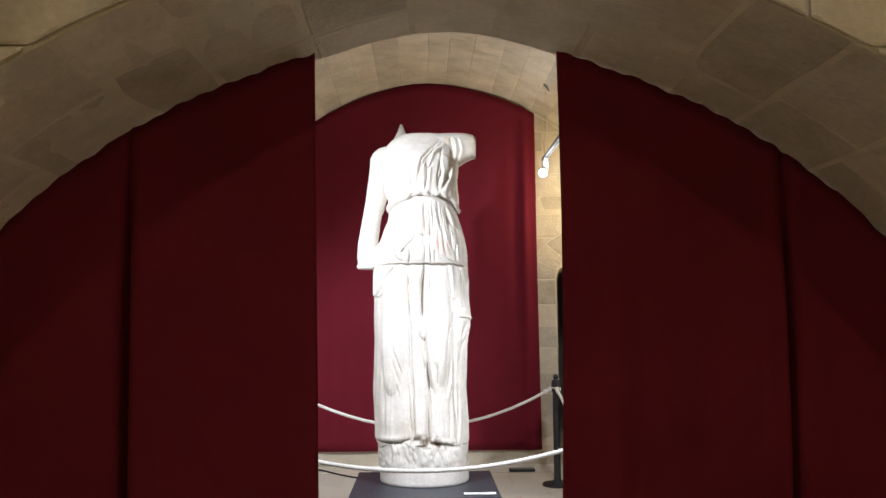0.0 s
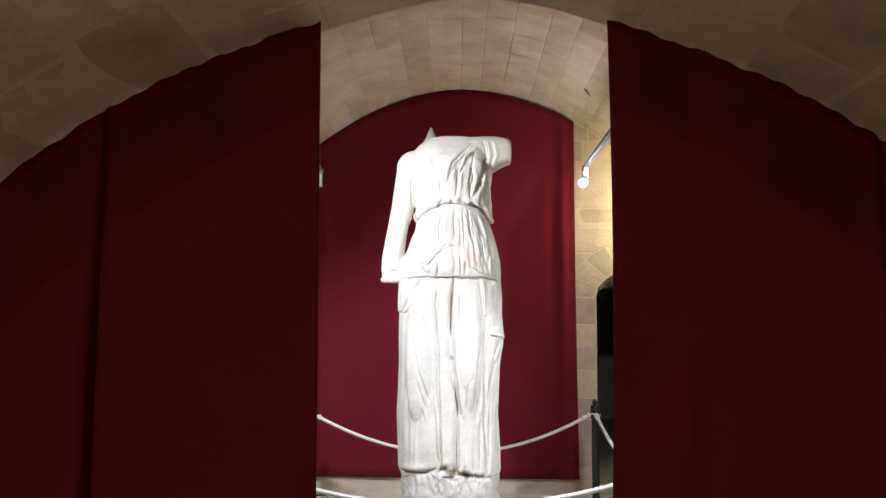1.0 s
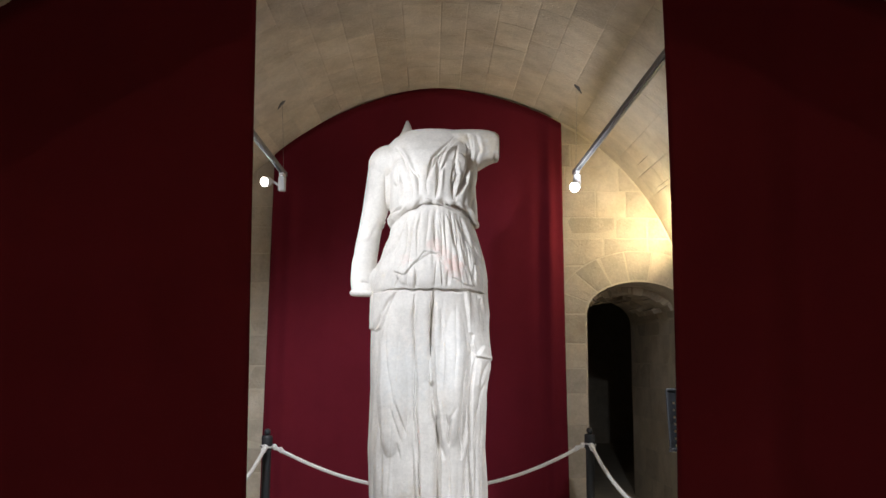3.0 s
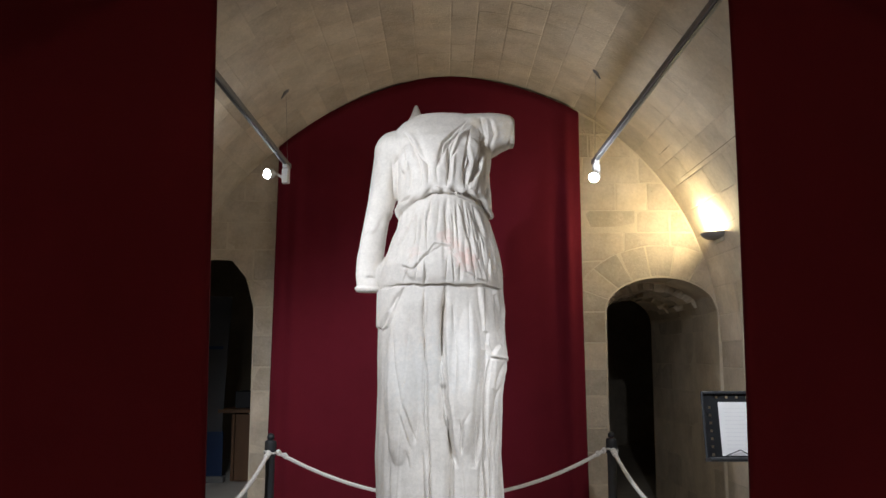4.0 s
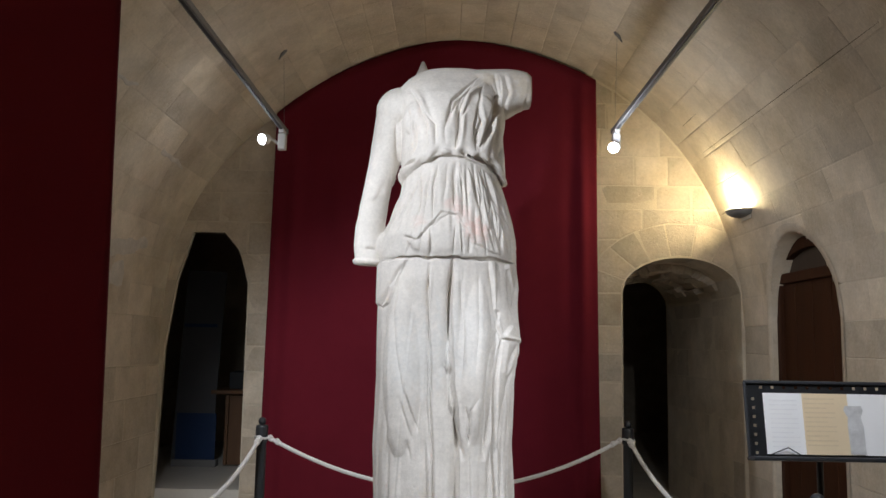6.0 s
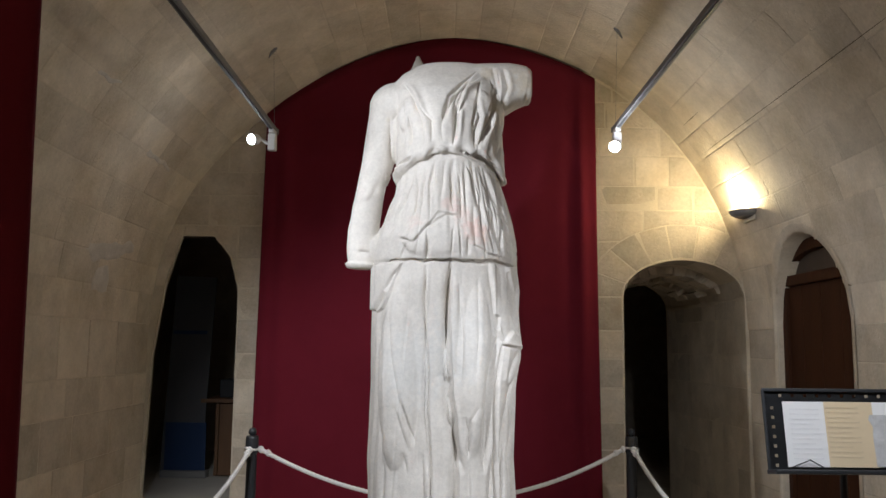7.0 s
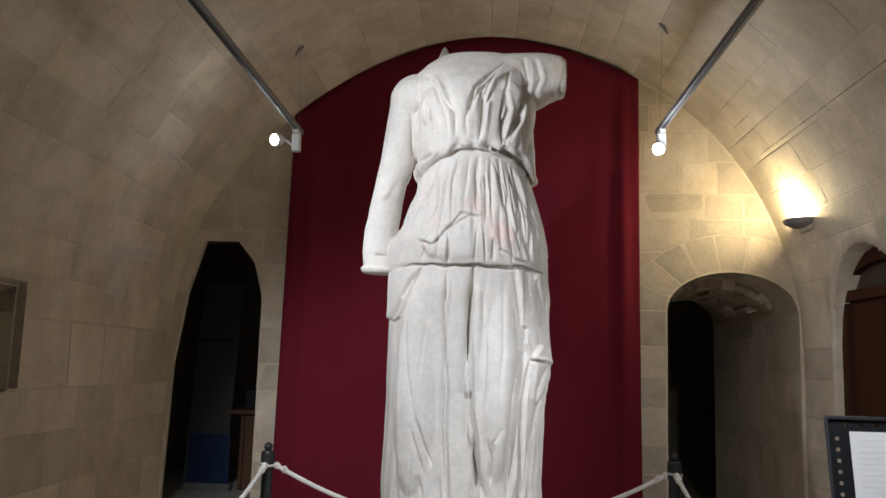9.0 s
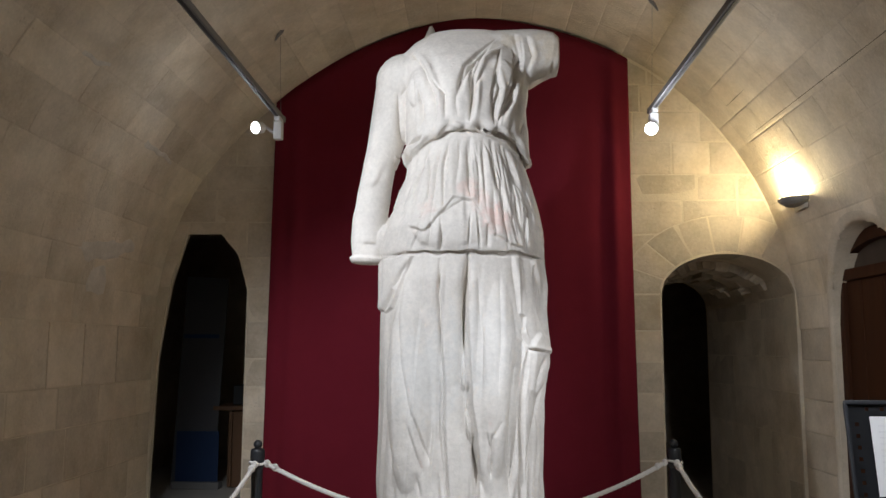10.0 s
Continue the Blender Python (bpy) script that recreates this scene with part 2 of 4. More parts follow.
def block_mesh(poly, joint, proud, rng):
    """A dressed block seen from the room: worn arris round a slightly uneven face. Flat in u, v; d is towards the room."""
    cu, cv = sum(p[0] for p in poly) / len(poly), sum(p[1] for p in poly) / len(poly)

    def inset(amount):
        out = []
        for u, v in poly:
            l = max(math.hypot(u - cu, v - cv), 1e-6)
            k = max(0.3, 1 - amount * 1.4 / l)
            out.append((cu + (u - cu) * k, cv + (v - cv) * k))
        return out
    n = len(poly)
    verts = [(u, v, -0.008) for u, v in inset(joint * 0.5)]
    verts += [(u, v, proud - 0.0025) for u, v in inset(joint * 0.5)]
    verts += [(u, v, proud + rng.uniform(-0.0012, 0.0012)) for u, v in inset(joint * 0.5 + 0.006)]
    verts.append((cu, cv, proud + rng.uniform(0, 0.002)))
    faces = []
    for k in (0, n):
        faces += [(k + i, k + (i + 1) % n, k + n + (i + 1) % n, k + n + i) for i in range(n)]
    faces += [(2 * n + i, 2 * n + (i + 1) % n, 3 * n) for i in range(n)]
    return verts, faces


def stones(parent, polys, place, rng, joint=0.008, limit=300):
    """Blocks of a wall, each an object under it; those past the limit are one piece."""
    rest_v, rest_f = [], []
    for k, poly in enumerate(polys):
        verts, faces = block_mesh(poly, joint, rng.uniform(-0.001, 0.0015), rng)
        verts = [place(*v) for v in verts]
        if k < limit:
            solid("stone_block", verts, faces, STONE, parent)
        else:
            rest_f += [tuple(i + len(rest_v) for i in f) for f in faces]
            rest_v += verts
    if rest_v:
        tagged(solid("stone_blocks", rest_v, rest_f, STONE, parent), kind="stuff")


def curved_stones(parent, rows, spans, place, rng, joint):
    """Blocks of a curved lining, each an object under it."""
    for row in rows:
        for span in spans():
            V, F = curved_blocks([row], lambda: [span], place, rng, None, joint)
            solid("stone_block", V, F, STONE, parent)


def curved_blocks(rows, spans, place, rng, hole=None, joint=0.0035, cell=0.11):
    """Blocks of a curved surface in one mesh; cells that fall into the hole are left out."""
    V, F = [], []
    for v0, v1 in rows:
        for u0, u1 in spans():
            proud = rng.uniform(0.0003, 0.0016)
            tilt = rng.uniform(-0.0008, 0.0008)
            near = hole is not None and hole(u0 - 0.1, v0 - 0.1, u1 + 0.1, v1 + 0.1) is not False
            step = 0.022 if near else cell

            def marks(a, b):
                j, w = joint / 2, 0.007
                inner = np.linspace(a + j + w, b - j - w, max(2, int((b - a) / step) + 1))
                return [a + j, *inner, b - j]
            us, vs = marks(u0, u1), marks(v0, v1)
            base, nv = len(V), len(vs)
            for i, u in enumerate(us):
                for k, v in enumerate(vs):
                    edge = i in (0, len(us) - 1) or k in (0, nv - 1)
                    d = 0.004 * noise.noise((u * 3, v * 3, 0.5)) + (-0.0004 if edge else proud + tilt * (2 * (v - v0) / (v1 - v0) - 1))
                    V.append(place(u, v, d))
            for i in range(len(us) - 1):
                for k in range(nv - 1):
                    if near and hole(us[i], vs[k], us[i + 1], vs[k + 1]) is True:
                        continue
                    a = base + i * nv + k
                    F.append((a, a + nv, a + nv + 1, a + 1))
    return V, F


# ---- the large structure ----
rng = random.Random(4)


def slab(name, x0, x1, y0, y1, z0, z1, mat, label, category):
    bm = box((x1 - x0, y1 - y0, z1 - z0), ((x0 + x1) / 2, (y0 + y1) / 2, (z0 + z1) / 2), 0.0)
    return tagged(part(name, bm, mat), label, category, kind="structure")


floor = slab("floor", -3.2, 3.2, REAR - 0.4, 16.0, -0.2, -0.004, MORTAR, "pale worn stone floor of the vaulted room", "floor")

# end wall with the store opening and the passage arch
xs = sorted({round(v, 4) for v in [*np.linspace(-1.98, 2.53, 60), *np.linspace(1.59, 2.504, 25), -1.945, -1.87, -1.76, -1.43, -1.332, -1.32, -1.3199, 1.5889, 2.5051]})


def back_low(x):
    if -1.9451 <= x <= -1.32:
        return store_z(x)
    if 1.5889 < x < 2.5051:
        return passage_z(x)
    return 0.0


wall_back = strip_wall("wall_back", xs, back_low, lambda x: max(vault_z(x), back_low(x) + 0.01) + 0.03, BACK + 0.0012, lambda x: BACK + (0.05 if x < -1.3 else 0.36),
                       "pale limestone block end wall with two dark openings")

# dividing wall with its broad low arch
xs = sorted({round(v, 4) for v in [*np.linspace(-1.96, 2.51, 40), *np.linspace(AX - 1.955, AX + 1.955, 70)]})
wall_arch = strip_wall("wall_arch", xs, lambda x: arch_z(x) if abs(x - AX) < 1.96 else 0.0, lambda x: vault_z(x) + 0.03, NEAR + 0.012, FRONT - 0.006,
                       "thick limestone wall pierced by a broad low arch")
wall_rear = slab("wall_rear", -2.4, 2.9, REAR - 0.3, REAR, 0, 4.0, STONE, "plain limestone wall behind the first room", "wall")

# side walls below the springing
X0, X1 = CX - R, CX + R
NICHE = (6.42, 7.45)
NY, NW = 6.935, 0.515                  # its middle and half width
wall_left = slab("wall_left", X0 - 0.4, X0 - 0.003, REAR, BACK + 0.05, 0, 1.22, MORTAR, "pale limestone block side wall with a small recess", "wall")
wall_right = slab("wall_right", X1 + 0.003, X1 + 0.4, REAR, NICHE[0], 0, CZ + 0.02, MORTAR, "pale limestone block side wall with a door niche", "wall")
for y0, y1, z0, z1 in ((REAR, 5.45, 1.24, CZ + 0.02), (5.98, BACK + 0.05, 1.22, CZ + 0.02)):
    under(part("wall_piece", box((0.394, y1 - y0, z1 - z0), (X0 - 0.203, (y0 + y1) / 2, (z0 + z1) / 2), 0.0), MORTAR), wall_left)
under(part("wall_piece", box((0.394, BACK + 0.36 - NICHE[1], CZ + 0.02), (X1 + 0.203, (NICHE[1] + BACK + 0.36) / 2, (CZ + 0.02) / 2), 0.0), MORTAR), wall_right)
RX = X0 - 0.30
V = [(x, y, z) for x, top in ((X0 + 0.045, 1.75), (RX, 1.59)) for y, z in ((5.44, 1.235), (5.99, 1.235), (5.99, top), (5.44, top))]
solid("recess_lining", V, [(4, 5, 6, 7), (0, 1, 5, 4), (1, 2, 6, 5), (3, 7, 6, 2), (0, 4, 7, 3)], STONE, wall_left)


# barrel vault
def vault_place(u, v, d):
    a = v / R
    t = min(1.0, max(0.0, (u - 7.4) / 0.5))
    d += 0.10 * t * t * (3 - 2 * t) * math.exp(-(((a - 2.22) / 0.42) ** 2))
    return (CX + (R - d) * math.cos(a), u, CZ + (R - d) * math.sin(a))


def niche_top(y):
    return 1.60 + 0.57 * math.sqrt(max(0.0, 1 - ((y - NY) / NW) ** 2))


def vault_hole(u0, v0, u1, v1):
    if v0 < 0.8:
        if u1 < NICHE[0] or u0 > NICHE[1]:
            return False
        y, z = (u0 + u1) / 2, CZ + R * math.sin((v0 + v1) / 2 / R)
        return True if NICHE[0] - 0.02 < y < NICHE[1] + 0.02 and z < niche_top(min(max(y, NICHE[0] + 0.03), NICHE[1] - 0.03)) + 0.022 else None
    if v1 > math.pi * R - 0.3:
        if u1 < 5.45 or u0 > 5.98:
            return False
        y, z = (u0 + u1) / 2, CZ + R * math.sin((v0 + v1) / 2 / R)
        return True if 5.45 < y < 5.98 and z < 1.725 else None
    return False


def vault_mesh(name, y0, y1, hole, label):
    r = random.Random(11)
    V, F = curved_blocks(courses(0.0, math.pi * R, 0.22, r), lambda: lengths(y0, y1, 0.44, r), vault_place, r, hole)
    us, vs = np.linspace(y0, y1, 120), np.linspace(0, math.pi * R, 150)
    base = len(V)
    V += [vault_place(u, v, 0.004 * noise.noise((u * 3, v * 3, 0.5)) - 0.0018) for u in us for v in vs]
    for i in range(len(us) - 1):
        for k in range(len(vs) - 1):
            if hole is None or hole(us[i], vs[k], us[i + 1], vs[k + 1]) is not True:
                a = base + i * len(vs) + k
                F.append((a, a + len(vs), a + len(vs) + 1, a + 1))
    return tagged(solid(name, V, F, STONE), label, "ceiling", kind="structure")


ceiling = vault_mesh("ceiling", FRONT - 0.02, BACK + 0.02, vault_hole, "limestone barrel vault of long worn blocks")
vault_mesh("ceiling_first_room", REAR, NEAR + 0.03, None, "limestone barrel vault over the first room")


# open joints: flat strips whose dark colour stands in for the shaded gap
for a0, y0, y1, w in ((0.605, 5.1, 7.70, 0.009), (0.716, 7.25, 7.62, 0.007)):
    V = []
    for i in range(41):
        y = y0 + (y1 - y0) * i / 40
        h = w * (0.35 + 0.65 * abs(noise.noise((y * 6, a0, 0.0))) * 1.6) * min(1.0, 6 * i / 40, 6 * (40 - i) / 40 + 0.05)
        V += [vault_place(y, a0 * R - h / 2, 0.0075), vault_place(y, a0 * R + h / 2, 0.0075)]
    solid("open_joint", V, [(2 * i, 2 * i + 1, 2 * i + 3, 2 * i + 2) for i in range(40)], JOINT_DARK, ceiling)


def plaster_patch(outline):
    """A thin uneven skim of plaster on the vault, between two edges given as (y, angle) pairs."""
    (ya, a0), (yb, a1), (yc, a2), (yd, a3) = outline
    V, n, m = [], 14, 6
    for i in range(n + 1):
        for k in range(m + 1):
            s, t = i / n, k / m
            y = (1 - t) * ((1 - s) * ya + s * yb) + t * ((1 - s) * yd + s * yc)
            a = (1 - t) * ((1 - s) * a0 + s * a1) + t * ((1 - s) * a3 + s * a2)
            y += 0.05 * noise.noise((y * 9, a * 20, 2.0))
            a += 0.014 * noise.noise((y * 8, a * 30, 5.0))
            rim = i in (0, n) or k in (0, m)
            V.append(vault_place(y, a * R, 0.004 * noise.noise((y * 3, a * R * 3, 0.5)) + (-0.001 if rim else 0.0035)))
    F = [(i * (m + 1) + k, (i + 1) * (m + 1) + k, (i + 1) * (m + 1) + k + 1, i * (m + 1) + k + 1) for i in range(n) for k in range(m)]
    return solid("plaster_patch", V, F, PATCH, ceiling, "pale rubbed plaster patch", smooth=True)


plaster_patch(((6.72, 2.935), (7.43, 2.892), (7.45, 2.930), (6.80, 3.000)))
plaster_patch(((6.90, 2.985), (7.11, 2.978), (7.15, 3.066), (6.93, 3.072)))
plaster_patch(((7.00, 2.626), (7.48, 2.640), (7.48, 2.650), (7.00, 2.645)))
plaster_patch(((5.96, 2.545), (6.21, 2.530), (6.21, 2.540), (5.96, 2.558)))


# soffit of the dividing arch
def arch_place(u, v, d):
    a = v / AR
    x = AX + (AR - d) * math.cos(a)
    return (x, u, AZ + (AR - d) * math.sin(a) + 0.075 * math.exp(-(((x - AX) / 0.40) ** 2)))


r = random.Random(21)
curved_stones(wall_arch, courses(0.0, math.pi * AR, 0.30, r), lambda: lengths(NEAR, FRONT, 0.46, r), arch_place, r, 0.018)

# niche of the wooden door: reveal and worn arris
ys = [NICHE[0] + 2 * NW * i / 40 for i in range(41)]
outline = [(NICHE[0], 0.0)] + [(y, niche_top(y)) for y in ys] + [(NICHE[1], 0.0)]
V, F = [], []
for y, z in outline:
    face = CX + math.sqrt(R * R - max(z - CZ, 0.0) ** 2)
    k = 1.085
    yo, zo = NY + (y - NY) * k, z + (0.055 if z > 1.6 else 0.0)
    fo = CX + math.sqrt(R * R - max(zo - CZ, 0.0) ** 2)
    V += [(fo - 0.007, yo, zo), (face - 0.006, NY + (y - NY) * 1.012, z + 0.008), (face + 0.010, y, z), (2.72, NY + (y - NY) * 0.97, z)]
for i in range(len(outline) - 1):
    for k in range(3):
        a = 4 * i + k
        F.append((a, a + 1, a + 5, a + 4))
tagged(solid("niche_reveal", V, F, STONE, smooth=True), "plastered limestone reveal of the arched door niche", "niche", kind="structure")
slab("niche_backing", 2.73, 2.95, 6.0, 7.7, 0, 2.4, MORTAR, "dark stone behind the door niche", "wall")

# passage behind the arch, and the dark store room
half = [(2.505 - 0.0, z) for z in np.linspace(0, 1.82, 8)] + [(2.047 + 0.458 * math.cos(a), 1.82 + 0.285 * math.sin(a)) for a in np.linspace(0.1, math.pi - 0.1, 16)] + [(1.589, z) for z in np.linspace(1.82, 0, 8)]
arc = np.concatenate([[0], np.cumsum([math.dist(p, q) for p, q in zip(half, half[1:])])])


def passage_place(u, v, d):
    x, z = float(np.interp(v, arc, [p[0] for p in half])), float(np.interp(v, arc, [p[1] for p in half]))
    to = Vector((2.047 - x, 1.3 - z)).normalized()
    k = -0.05 * max(0.0, u - 8.6)
    return (x + to.x * d + k, u, z + to.y * d)


r = random.Random(31)
V, F = [], []
us, vs = np.linspace(BACK + 0.01, 9.90, 8), np.linspace(0, arc[-1], 60)
base = len(V)
V += [passage_place(u, v, -0.001) for u in us for v in vs]
F += [(base + i * 60 + k, base + i * 60 + 60 + k, base + i * 60 + 61 + k, base + i * 60 + k + 1) for i in range(7) for k in range(59)]
lining = tagged(solid("passage_lining", V, F, MORTAR), "rough stone lining of the dark narrow passage", "passage", kind="structure")
curved_stones(lining, courses(0.0, arc[-1], 0.28, r), lambda: lengths(BACK + 0.02, 9.88, 0.34, r), passage_place, r, 0.006)
for row in range(3):
    for k in range(11):
        a0, a1 = 0.25 + 2.65 * k / 11, 0.25 + 2.65 * (k + 1) / 11 - 0.012
        y0, deep = 8.40 + 0.30 * row, r.uniform(0.035, 0.085) + 0.02 * row
        V = []
        for a in np.linspace(a0, a1, 4):
            for y in (y0 + r.uniform(0, 0.03), y0 + 0.28):
                for w in (0.01, -deep):
                    V.append((2.047 + (0.458 + w) * math.cos(a) - 0.02 * row, y, 1.82 + (0.285 + w) * math.sin(a)))
        F = [q for i in range(3) for q in ((4 * i + 1, 4 * i + 5, 4 * i + 7, 4 * i + 3), (4 * i, 4 * i + 4, 4 * i + 5, 4 * i + 1), (4 * i + 2, 4 * i + 3, 4 * i + 7, 4 * i + 6))] + [(0, 1, 3, 2), (12, 14, 15, 13)]
        solid("stone_block", V, F, STONE, lining)
slab("passage_end", 1.0, 4.6, 15.4, 15.6, 0, 2.6, STONE, "stone wall closing the dark passage", "wall")
slab("passage_shell", 4.3, 4.6, BACK + 0.36, 15.4, 0, 2.7, MORTAR, "stone wall of the dark passage", "wall")
slab("store_wall_side", -3.0, -2.75, BACK + 0.06, 11.0, 0, 2.7, STONE, "dim stone side wall of the store room", "wall")
slab("store_wall_inner", 1.2, 1.45, BACK + 0.36, 15.4, 0, 2.7, STONE, "dim stone wall between store and passage", "wall")
slab("store_wall_end", -3.0, 1.45, 11.0, 11.2, 0, 2.7, STONE, "dim stone end wall of the store room", "wall")
slab("passage_front", 2.54, 4.6, 8.34, 9.88, 0, 2.7, STONE, "dark stone wall beside the passage", "wall")
slab("passage_floor", 1.45, 4.6, 8.3, 15.4, -0.1, 0.001, MORTAR, "dark stone floor of the passage", "floor")
slab("store_ceiling", -3.0, 4.6, BACK + 0.06, 15.6, 2.62, 2.8, MORTAR, "low dark ceiling of the store room", "ceiling")
slab("store_floor", -3.0, 1.2, BACK + 0.05, 11.0, 0.0, 0.28, FLOOR, "raised stone floor of the store room", "floor")


# ---- the statue, one plain mesh ----
def loft(bm, sections, n=48, axis="z"):
    """A closed body through flattened rings (height, centre, centre, half width, half depth, squareness)."""
    rings = []
    for h, a, b, ra, rb, p, *sag in sections:
        ring = []
        for i in range(n):
            t = 6.2831853 * i / n
            c, s = math.cos(t), math.sin(t)
            u, v = a + ra * math.copysign(abs(c) ** (2 / p), c), b + rb * math.copysign(abs(s) ** (2 / p), s)
            g = h - (sag[0] * c * c if sag else 0.0)
            ring.append(bm.verts.new((u, v, g) if axis == "z" else (g, u, v)))
        rings.append(ring)
    for p, q in zip(rings, rings[1:]):
        for i in range(n):
            bm.faces.new((p[i], p[(i + 1) % n], q[(i + 1) % n], q[i]))
    bm.faces.new(rings[0][::-1])
    bm.faces.new(rings[-1])


def lump(bm, at, radii):
    m = Matrix.Translation(at) @ Matrix.Diagonal((*radii, 1))
    bmesh.ops.create_icosphere(bm, subdivisions=3, radius=1.0, matrix=m)


def statue():
    bm = bmesh.new()
    loft(bm, [(0.33, 0.253, 5.53, 0.300, 0.285, 2.1), (0.345, 0.253, 5.53, 0.306, 0.29, 2.1), (0.44, 0.253, 5.53, 0.306, 0.285, 2.1), (0.462, 0.25, 5.53, 0.295, 0.27, 2.2)])
    loft(bm, [(0.44, 0.245, 5.52, 0.304, 0.264, 2.6), (0.575, 0.242, 5.51, 0.307, 0.265, 2.6), (0.60, 0.240, 5.51, 0.311, 0.268, 2.6), (0.75, 0.236, 5.50, 0.312, 0.260, 2.7),
              (0.95, 0.224, 5.50, 0.311, 0.250, 2.7), (1.20, 0.230, 5.50, 0.314, 0.252, 2.6), (1.45, 0.228, 5.50, 0.312, 0.262, 2.5), (1.70, 0.226, 5.50, 0.308, 0.268, 2.4), (1.785, 0.224, 5.50, 0.305, 0.265, 2.3)])
    loft(bm, [(1.791, 0.230, 5.49, 0.318, 0.274, 2.2), (1.803, 0.230, 5.49, 0.323, 0.279, 2.2), (1.90, 0.232, 5.49, 0.313, 0.286, 2.2), (2.00, 0.244, 5.49, 0.280, 0.268, 2.1), (2.12, 0.248, 5.49, 0.240, 0.245, 2.1),
              (2.22, 0.244, 5.487, 0.212, 0.227, 2.1), (2.34, 0.238, 5.487, 0.20, 0.216, 2.1)])
    loft(bm, [(2.282, 0.256, 5.48, 0.205, 0.215, 2.3, 0.075), (2.268, 0.256, 5.48, 0.246, 0.238, 2.4, 0.10), (2.280, 0.254, 5.48, 0.250, 0.248, 2.4, 0.095), (2.33, 0.254, 5.485, 0.244, 0.254, 2.4, 0.06), (2.40, 0.248, 5.49, 0.238, 0.252, 2.4, 0.02), (2.48, 0.240, 5.50, 0.242, 0.240, 2.4),
              (2.57, 0.232, 5.52, 0.264, 0.212, 2.4), (2.63, 0.236, 5.54, 0.258, 0.185, 2.4), (2.685, 0.245, 5.56, 0.224, 0.160, 2.5), (2.724, 0.25, 5.57, 0.172, 0.140, 2.6), (2.732, 0.25, 5.57, 0.150, 0.12, 2.6)])
    # broken sleeve, shoulder, arm and fist
    loft(bm, [(0.30, 5.53, 2.61, 0.13, 0.125, 2.8), (0.44, 5.52, 2.622, 0.12, 0.116, 2.8), (0.51, 5.51, 2.622, 0.115, 0.114, 2.8), (0.555, 5.51, 2.634, 0.11, 0.098, 2.8), (0.600, 5.50, 2.637, 0.10, 0.083, 2.8), (0.620, 5.50, 2.630, 0.095, 0.073, 2.8), (0.624, 5.50, 2.630, 0.085, 0.066, 2.8)], 32, "x")
    lump(bm, (0.435, 5.50, 2.50), (0.066, 0.12, 0.16))
    lump(bm, (0.40, 5.50, 2.35), (0.092, 0.16, 0.16))
    lump(bm, (-0.003, 5.52, 2.52), (0.122, 0.14, 0.125))
    loft(bm, [(1.782, -0.138, 5.45, 0.054, 0.058, 3.0), (1.80, -0.138, 5.45, 0.060, 0.062, 2.8), (1.86, -0.138, 5.45, 0.068, 0.07, 2.4), (1.95, -0.133, 5.455, 0.070, 0.076, 2.1), (2.08, -0.114, 5.46, 0.066, 0.074, 2.1), (2.16, -0.100, 5.465, 0.066, 0.076, 2.1),
              (2.25, -0.078, 5.49, 0.076, 0.087, 2.1), (2.42, -0.044, 5.50, 0.090, 0.10, 2.1), (2.53, -0.018, 5.52, 0.102, 0.11, 2.1)], 28)
    lump(bm, (-0.02, 5.42, 1.86), (0.085, 0.07, 0.075))
    # broken neck edge
    loft(bm, [(2.64, 0.085, 5.63, 0.085, 0.06, 2.0), (2.72, 0.090, 5.66, 0.056, 0.042, 2.0), (2.78, 0.094, 5.69, 0.034, 0.026, 2.0), (2.86, 0.092, 5.73, 0.007, 0.007, 2.0)], 14)
    loft(bm, [(2.60, 0.05, 5.57, 0.07, 0.06, 2.0), (2.70, 0.105, 5.62, 0.04, 0.045, 2.0)], 14)
    # breasts, belly, thighs
    lump(bm, (0.12, 5.345, 2.44), (0.10, 0.065, 0.12))
    lump(bm, (0.37, 5.345, 2.44), (0.09, 0.065, 0.13))
    lump(bm, (0.20, 5.240, 1.875), (0.15, 0.045, 0.09))
    lump(bm, (0.055, 5.30, 1.30), (0.10, 0.07, 0.42))
    lump(bm, (0.355, 5.30, 1.36), (0.085, 0.075, 0.46))
    # thin cord at the waist with its small knot
    cord = [(0.240 + 0.226 * math.cos(a), 5.485 - 0.236 * math.sin(a), 2.266 - 0.094 * math.cos(a) ** 2) for a in np.linspace(0.12, math.pi - 0.12, 40)]
    rings = []
    for p in cord:
        out = Vector((p[0] - 0.24, (p[1] - 5.485), 0)).normalized()
        rings.append([bm.verts.new(Vector(p) + out * 0.010 * math.cos(a) + Vector((0, 0, 0.010 * math.sin(a)))) for a in np.linspace(0, 6.2831853, 9)[:-1]])
    for p, q in zip(rings, rings[1:]):
        for i in range(8):
            bm.faces.new((p[i], p[(i + 1) % 8], q[(i + 1) % 8], q[i]))
    bm.faces.new(rings[0][::-1])
    bm.faces.new(rings[-1])
    lump(bm, (0.215, 5.242, 2.270), (0.034, 0.016, 0.012))
    me = bpy.data.meshes.new("rough")
    bm.to_mesh(me)
    bm.free()
    rough = new("rough", me)
    mod = rough.modifiers.new("union", "REMESH")
    mod.mode, mod.voxel_size = "VOXEL", 0.0038
    bpy.context.view_layer.update()
    me2 = bpy.data.meshes.new_from_object(rough.evaluated_get(bpy.context.evaluated_depsgraph_get()))
    bpy.data.objects.remove(rough)
    bpy.data.meshes.remove(me)
    n = len(me2.vertices)
    co = np.empty(n * 3)
    me2.vertices.foreach_get("co", co)
    co = co.reshape(-1, 3)
